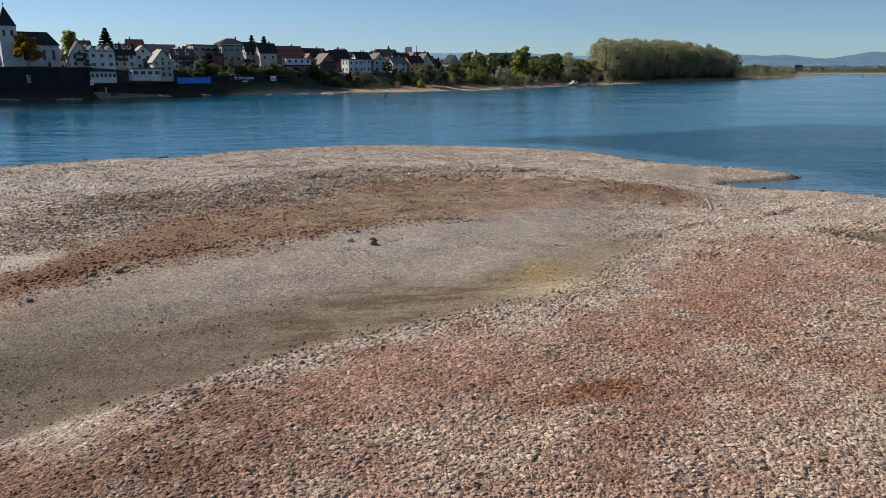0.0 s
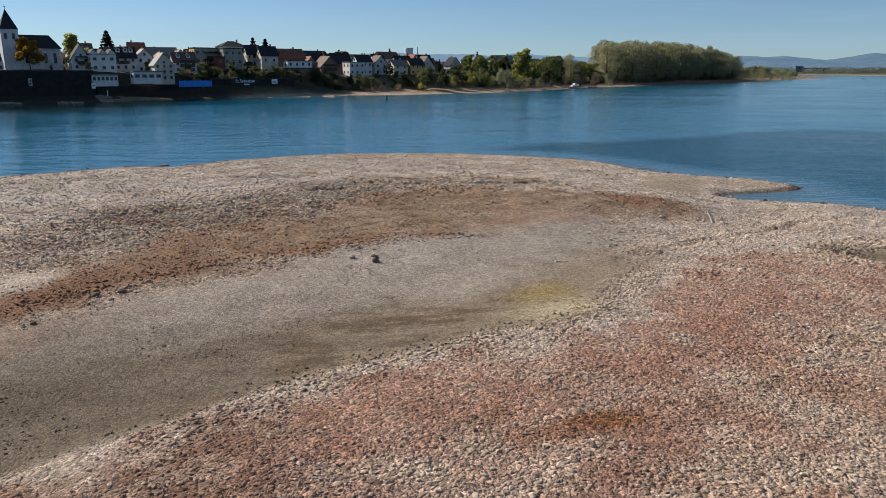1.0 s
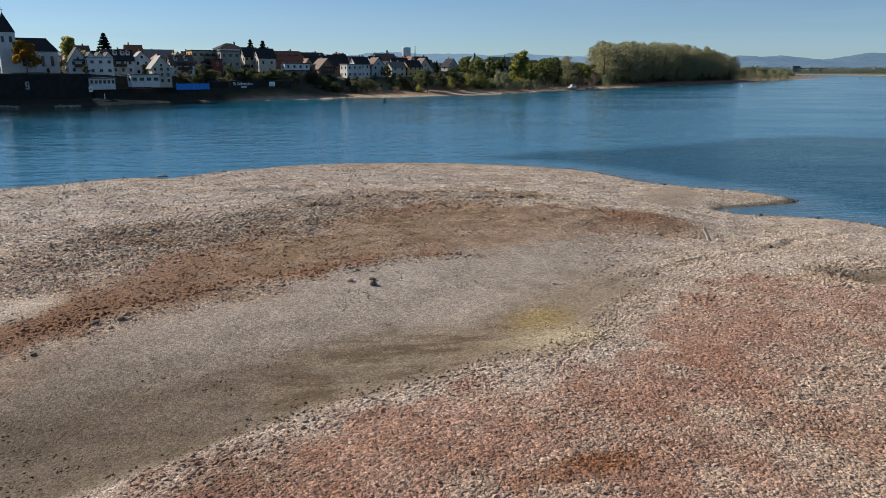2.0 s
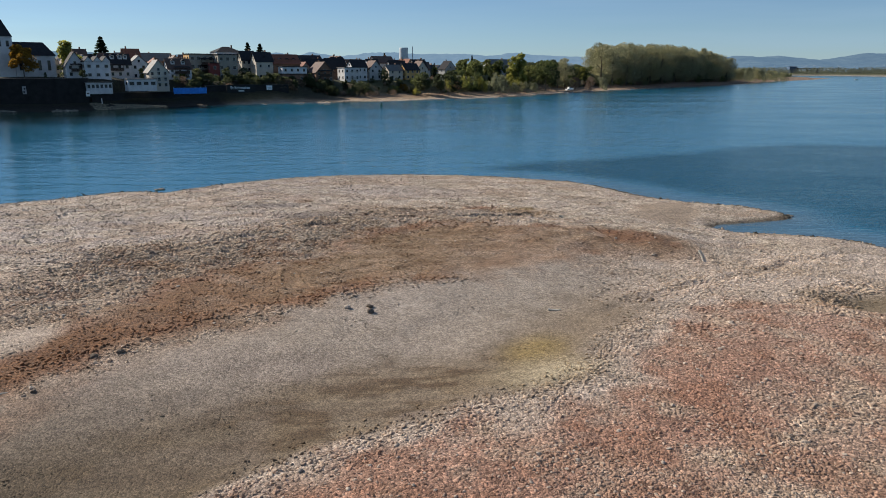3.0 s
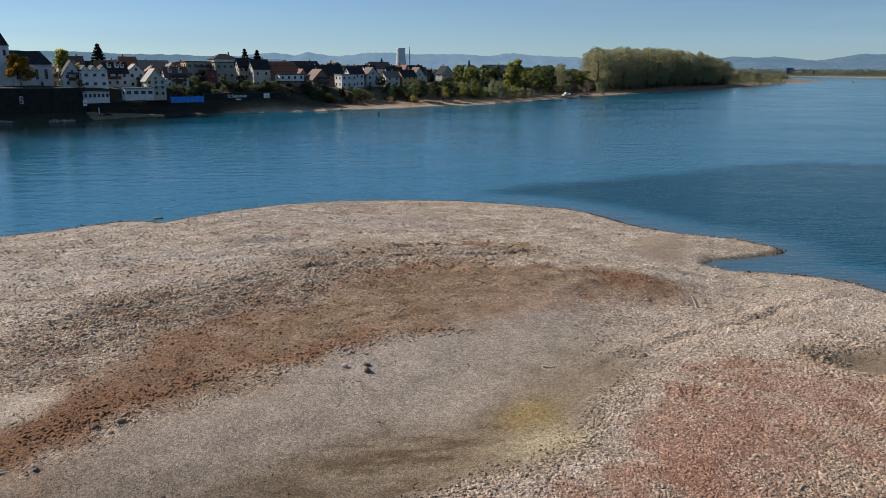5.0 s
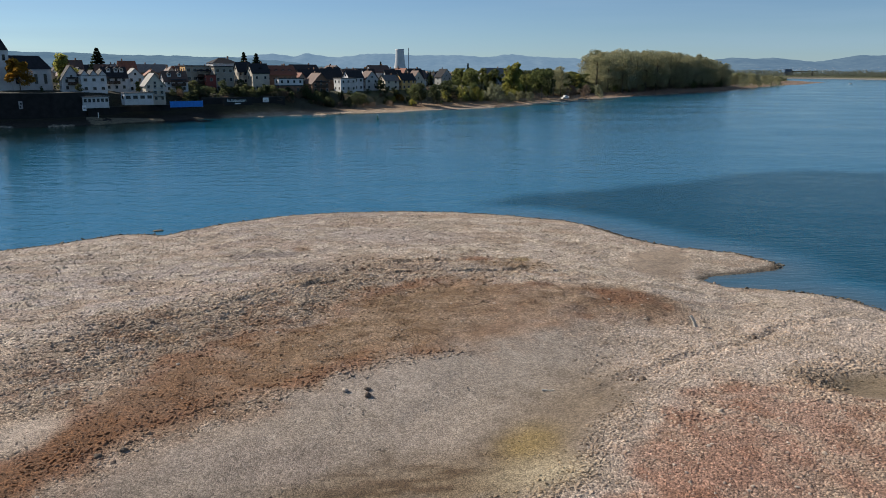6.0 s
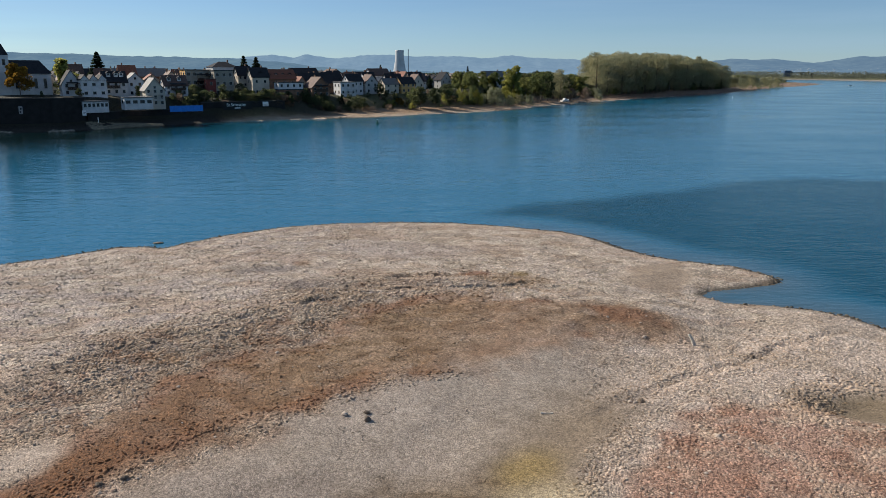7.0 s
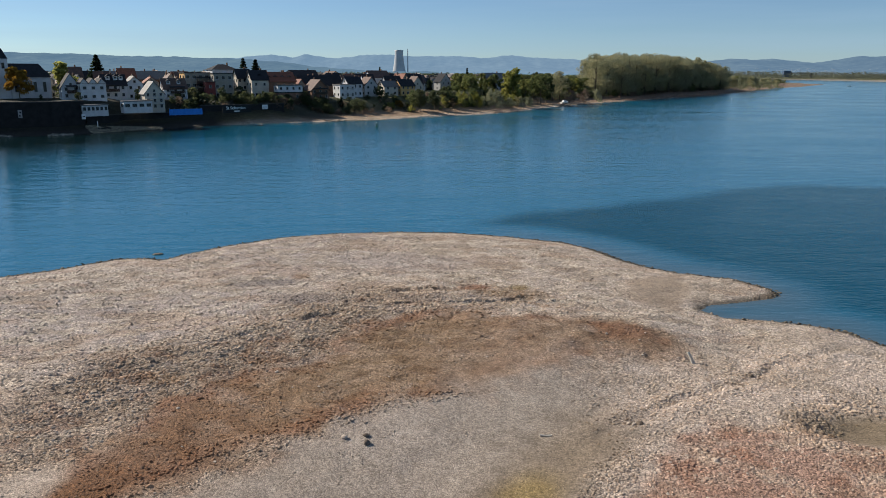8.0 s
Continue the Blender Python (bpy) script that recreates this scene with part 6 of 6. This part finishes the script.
sign("sign", -126.0, 262.4, 4.6, 1.3, 1.9, 40, SIGN_WHITE, "white square river sign on the embankment wall", bars=((-0.4, 0.4, 0.8, 1.1),))
sign("post", -121.6, 263.0, 2.0, 0.28, 2.0, 40, SIGN_WHITE, "white gauge post at the foot of the wall", "post", post=False)

# riprap and gravel fans along the far bank
def bank_stones(name, x0, x1, d0, d1, count, small, big, rgb, label, seed):
    rng = np.random.RandomState(seed)
    xs, ds = rng.uniform(x0, x1, count), rng.uniform(d0, d1, count)
    ys = np.interp(xs, [q[0] for q in BANK[:22]], [q[1] for q in BANK[:22]])
    x, y = xs - 0.62 * ds, ys + 0.785 * ds
    fan = np.clip((xs - x0) / (x1 - x0), 0, 1)
    keep = (cloudy(x, y, 4.0, seed) + 0.22 * (ds < 0.45 * d1) > 0.40) & (ds < d1 * (1.05 - 0.75 * fan))
    x, y = x[keep], y[keep]
    size = small + (big - small) * rng.uniform(0, 1, len(x)) ** 2
    col = np.array(rgb)[None, :] * rng.uniform(0.5, 1.3, (len(x), 1))
    return tagged(new(name, stones_mesh(name, x, y, bank_height(x, y), size, col, STONE, rng)), label, "stones", kind="stuff")


bank_stones("riprap", -121, -104, 0.3, 11, 7000, 0.15, 0.45, (0.22, 0.195, 0.145), "fan of pale stones at the foot of the quay", 51)
bank_stones("riprap", -131, -125, 0.5, 4, 240, 0.2, 0.5, (0.30, 0.27, 0.23), "pale stones at the foot of the church wall", 52)
bank_stones("riprap", -152, -141, 0.5, 5, 320, 0.2, 0.55, (0.26, 0.24, 0.21), "grey stones below the church wall", 53)
bank_stones("riprap", -48, -24, 0.2, 4.5, 900, 0.2, 0.5, (0.30, 0.25, 0.19), "low stone groyne at the water's edge", 54)
bank_stones("riprap", 30, 45, 0.5, 6, 350, 0.2, 0.5, (0.17, 0.13, 0.10), "dark stones on the beach", 55)
bank_stones("riprap", 80, 106, 0.5, 7, 420, 0.25, 0.6, (0.22, 0.18, 0.14), "stone groyne below the boat", 56)
bank_stones("riprap", 150, 420, 1.0, 12, 1500, 0.3, 0.8, (0.16, 0.11, 0.08), "dark stones along the grove's shore", 57)

# a white motor boat drawn up on the beach
HULL = plain("boat_white", (0.72, 0.72, 0.70), 0.4, 0.06)


def boat(x, y, z, turn, size, label):
    top = thing("motor_boat", pose(x, y, z, 0, 0, turn) @ Matrix.Diagonal((size, size, size, 1)), label, "boat")
    bm = bmesh.new()
    sect = []
    for k in range(9):
        f = k / 8
        half = 0.95 * (1 - max(0, f - 0.45) ** 2 / 0.3025 * 0.97)
        x_ = -2.6 + 5.4 * f
        sect.append([bm.verts.new((x_, half * u, w + 0.35 * f * f)) for u, w in ((-1, 0.85), (-0.85, 0.25), (0, -0.05), (0.85, 0.25), (1, 0.85))])
    for a_, b_ in zip(sect, sect[1:]):
        for i in range(4):
            bm.faces.new((a_[i], b_[i], b_[i + 1], a_[i + 1]))
        bm.faces.new((a_[4], b_[4], b_[0], a_[0]))
    bm.faces.new(sect[0])
    part("hull", bm, HULL, top)
    bm = bmesh.new()
    vs = [bm.verts.new(q) for q in ((-1.2, -0.7, 0.9), (1.3, -0.55, 1.0), (1.3, 0.55, 1.0), (-1.2, 0.7, 0.9), (-1.1, -0.6, 1.75), (0.5, -0.5, 1.75), (0.5, 0.5, 1.75), (-1.1, 0.6, 1.75))]
    for f in ((0, 1, 5, 4), (1, 2, 6, 5), (2, 3, 7, 6), (3, 0, 4, 7), (4, 5, 6, 7), (3, 2, 1, 0)):
        bm.faces.new([vs[i] for i in f])
    part("cabin", bm, HULL, top)
    bm = bmesh.new()
    box(bm, -0.9, 0.5, -0.64, 0.64, 1.2, 1.55)
    part("cabin_window", bm, GLASS, top)
    return top


gx_, gy_ = bank_point(89, 8)
boat(gx_, gy_, float(bank_height(np.array([gx_]), np.array([gy_]))[0]) + 0.05, 40, 1.35, "white motor boat drawn up on the sandy beach")
boat(640, 1150, -0.2, 160, 1.1, "white motor boat far out on the river")


def buoy(x, y, size, mat, label):
    top = thing("buoy", pose(x, y, -0.25 * size) @ Matrix.Diagonal((size, size, size, 1)), label, "buoy", "river buoys")
    bm = bmesh.new()
    bmesh.ops.create_cone(bm, cap_ends=True, segments=16, radius1=0.55, radius2=0.55, depth=0.6, matrix=Matrix.Translation((0, 0, 0.3)))
    part("float", bm, mat, top)
    bm = bmesh.new()
    bmesh.ops.create_cone(bm, cap_ends=True, segments=12, radius1=0.32, radius2=0.2, depth=1.2, matrix=Matrix.Translation((0, 0, 1.2)))
    part("body", bm, mat, top)
    bm = bmesh.new()
    bmesh.ops.create_cone(bm, cap_ends=True, segments=10, radius1=0.26, radius2=0.02, depth=0.45, matrix=Matrix.Translation((0, 0, 2.02)))
    part("topmark", bm, SIGN_WHITE, top)
    return top


buoy(-24.3, 291, 1.05, plain("buoy_green", (0.03, 0.09, 0.05), 0.5, 0.1), "dark green river buoy with a pale top")
buoy(-71.5, 113.5, 0.62, plain("buoy_red", (0.45, 0.03, 0.02), 0.5, 0.1), "small red river buoy")
buoy(239, 600, 0.7, SIGN_WHITE, "white river marker buoy")

# houses of the far town at the foot of the hills
town = random.Random(9)
bm = bmesh.new()
# dark walls made pale by the same painted haze glow
FAR_WALL = distance_material("far_wall", (0.10, 0.10, 0.095), (0.10, 0.15, 0.21))
hill_co = np.array([v.co for v in right_hill.data.vertices]).reshape(260, 30, 3)
for k in range(220):
    y = town.uniform(3180, 3620)
    x = y * town.choice((town.uniform(0.455, 0.535), town.uniform(0.40, 0.60)))
    column = hill_co[int(np.argmin(np.abs(hill_co[:, 0, 0] - x)))]
    w, h, z = town.uniform(3, 7), town.uniform(1.0, 2.4), float(np.interp(y, column[:, 1], column[:, 2]))
    box(bm, x - w / 2, x + w / 2, y - 4, y + 4, z - 6, z + h)
me = bpy.data.meshes.new("far_town")
bm.to_mesh(me)
bm.free()
me.materials.append(FAR_WALL)
tagged(new("far_town", me), "pale houses of a far town below the hill", "town", kind="stuff")
bridge = thing("bridge", pose(1010, 2120, 0), "low dark bridge over the river's bend", "bridge")
bm = bmesh.new()
box(bm, -16, 70, -4, 4, 17, 19.5)
part("deck", bm, OLD_WALL, bridge)
for k in range(3):
    bm = bmesh.new()
    box(bm, -6 + 30 * k, -2 + 30 * k, -3, 3, -2, 16.99)
    part("pier", bm, OLD_WALL, bridge)
house(985, 2100, 20, 10, 24, 24.5, 0, plain("blue_cladding", (0.05, 0.09, 0.16), 0.7, 0.15, 0.2), ROOF_SLATE, "flat", "dark blue block-shaped building beside the far bridge", 2, 4, 2, category="building", group="", base=9.0)
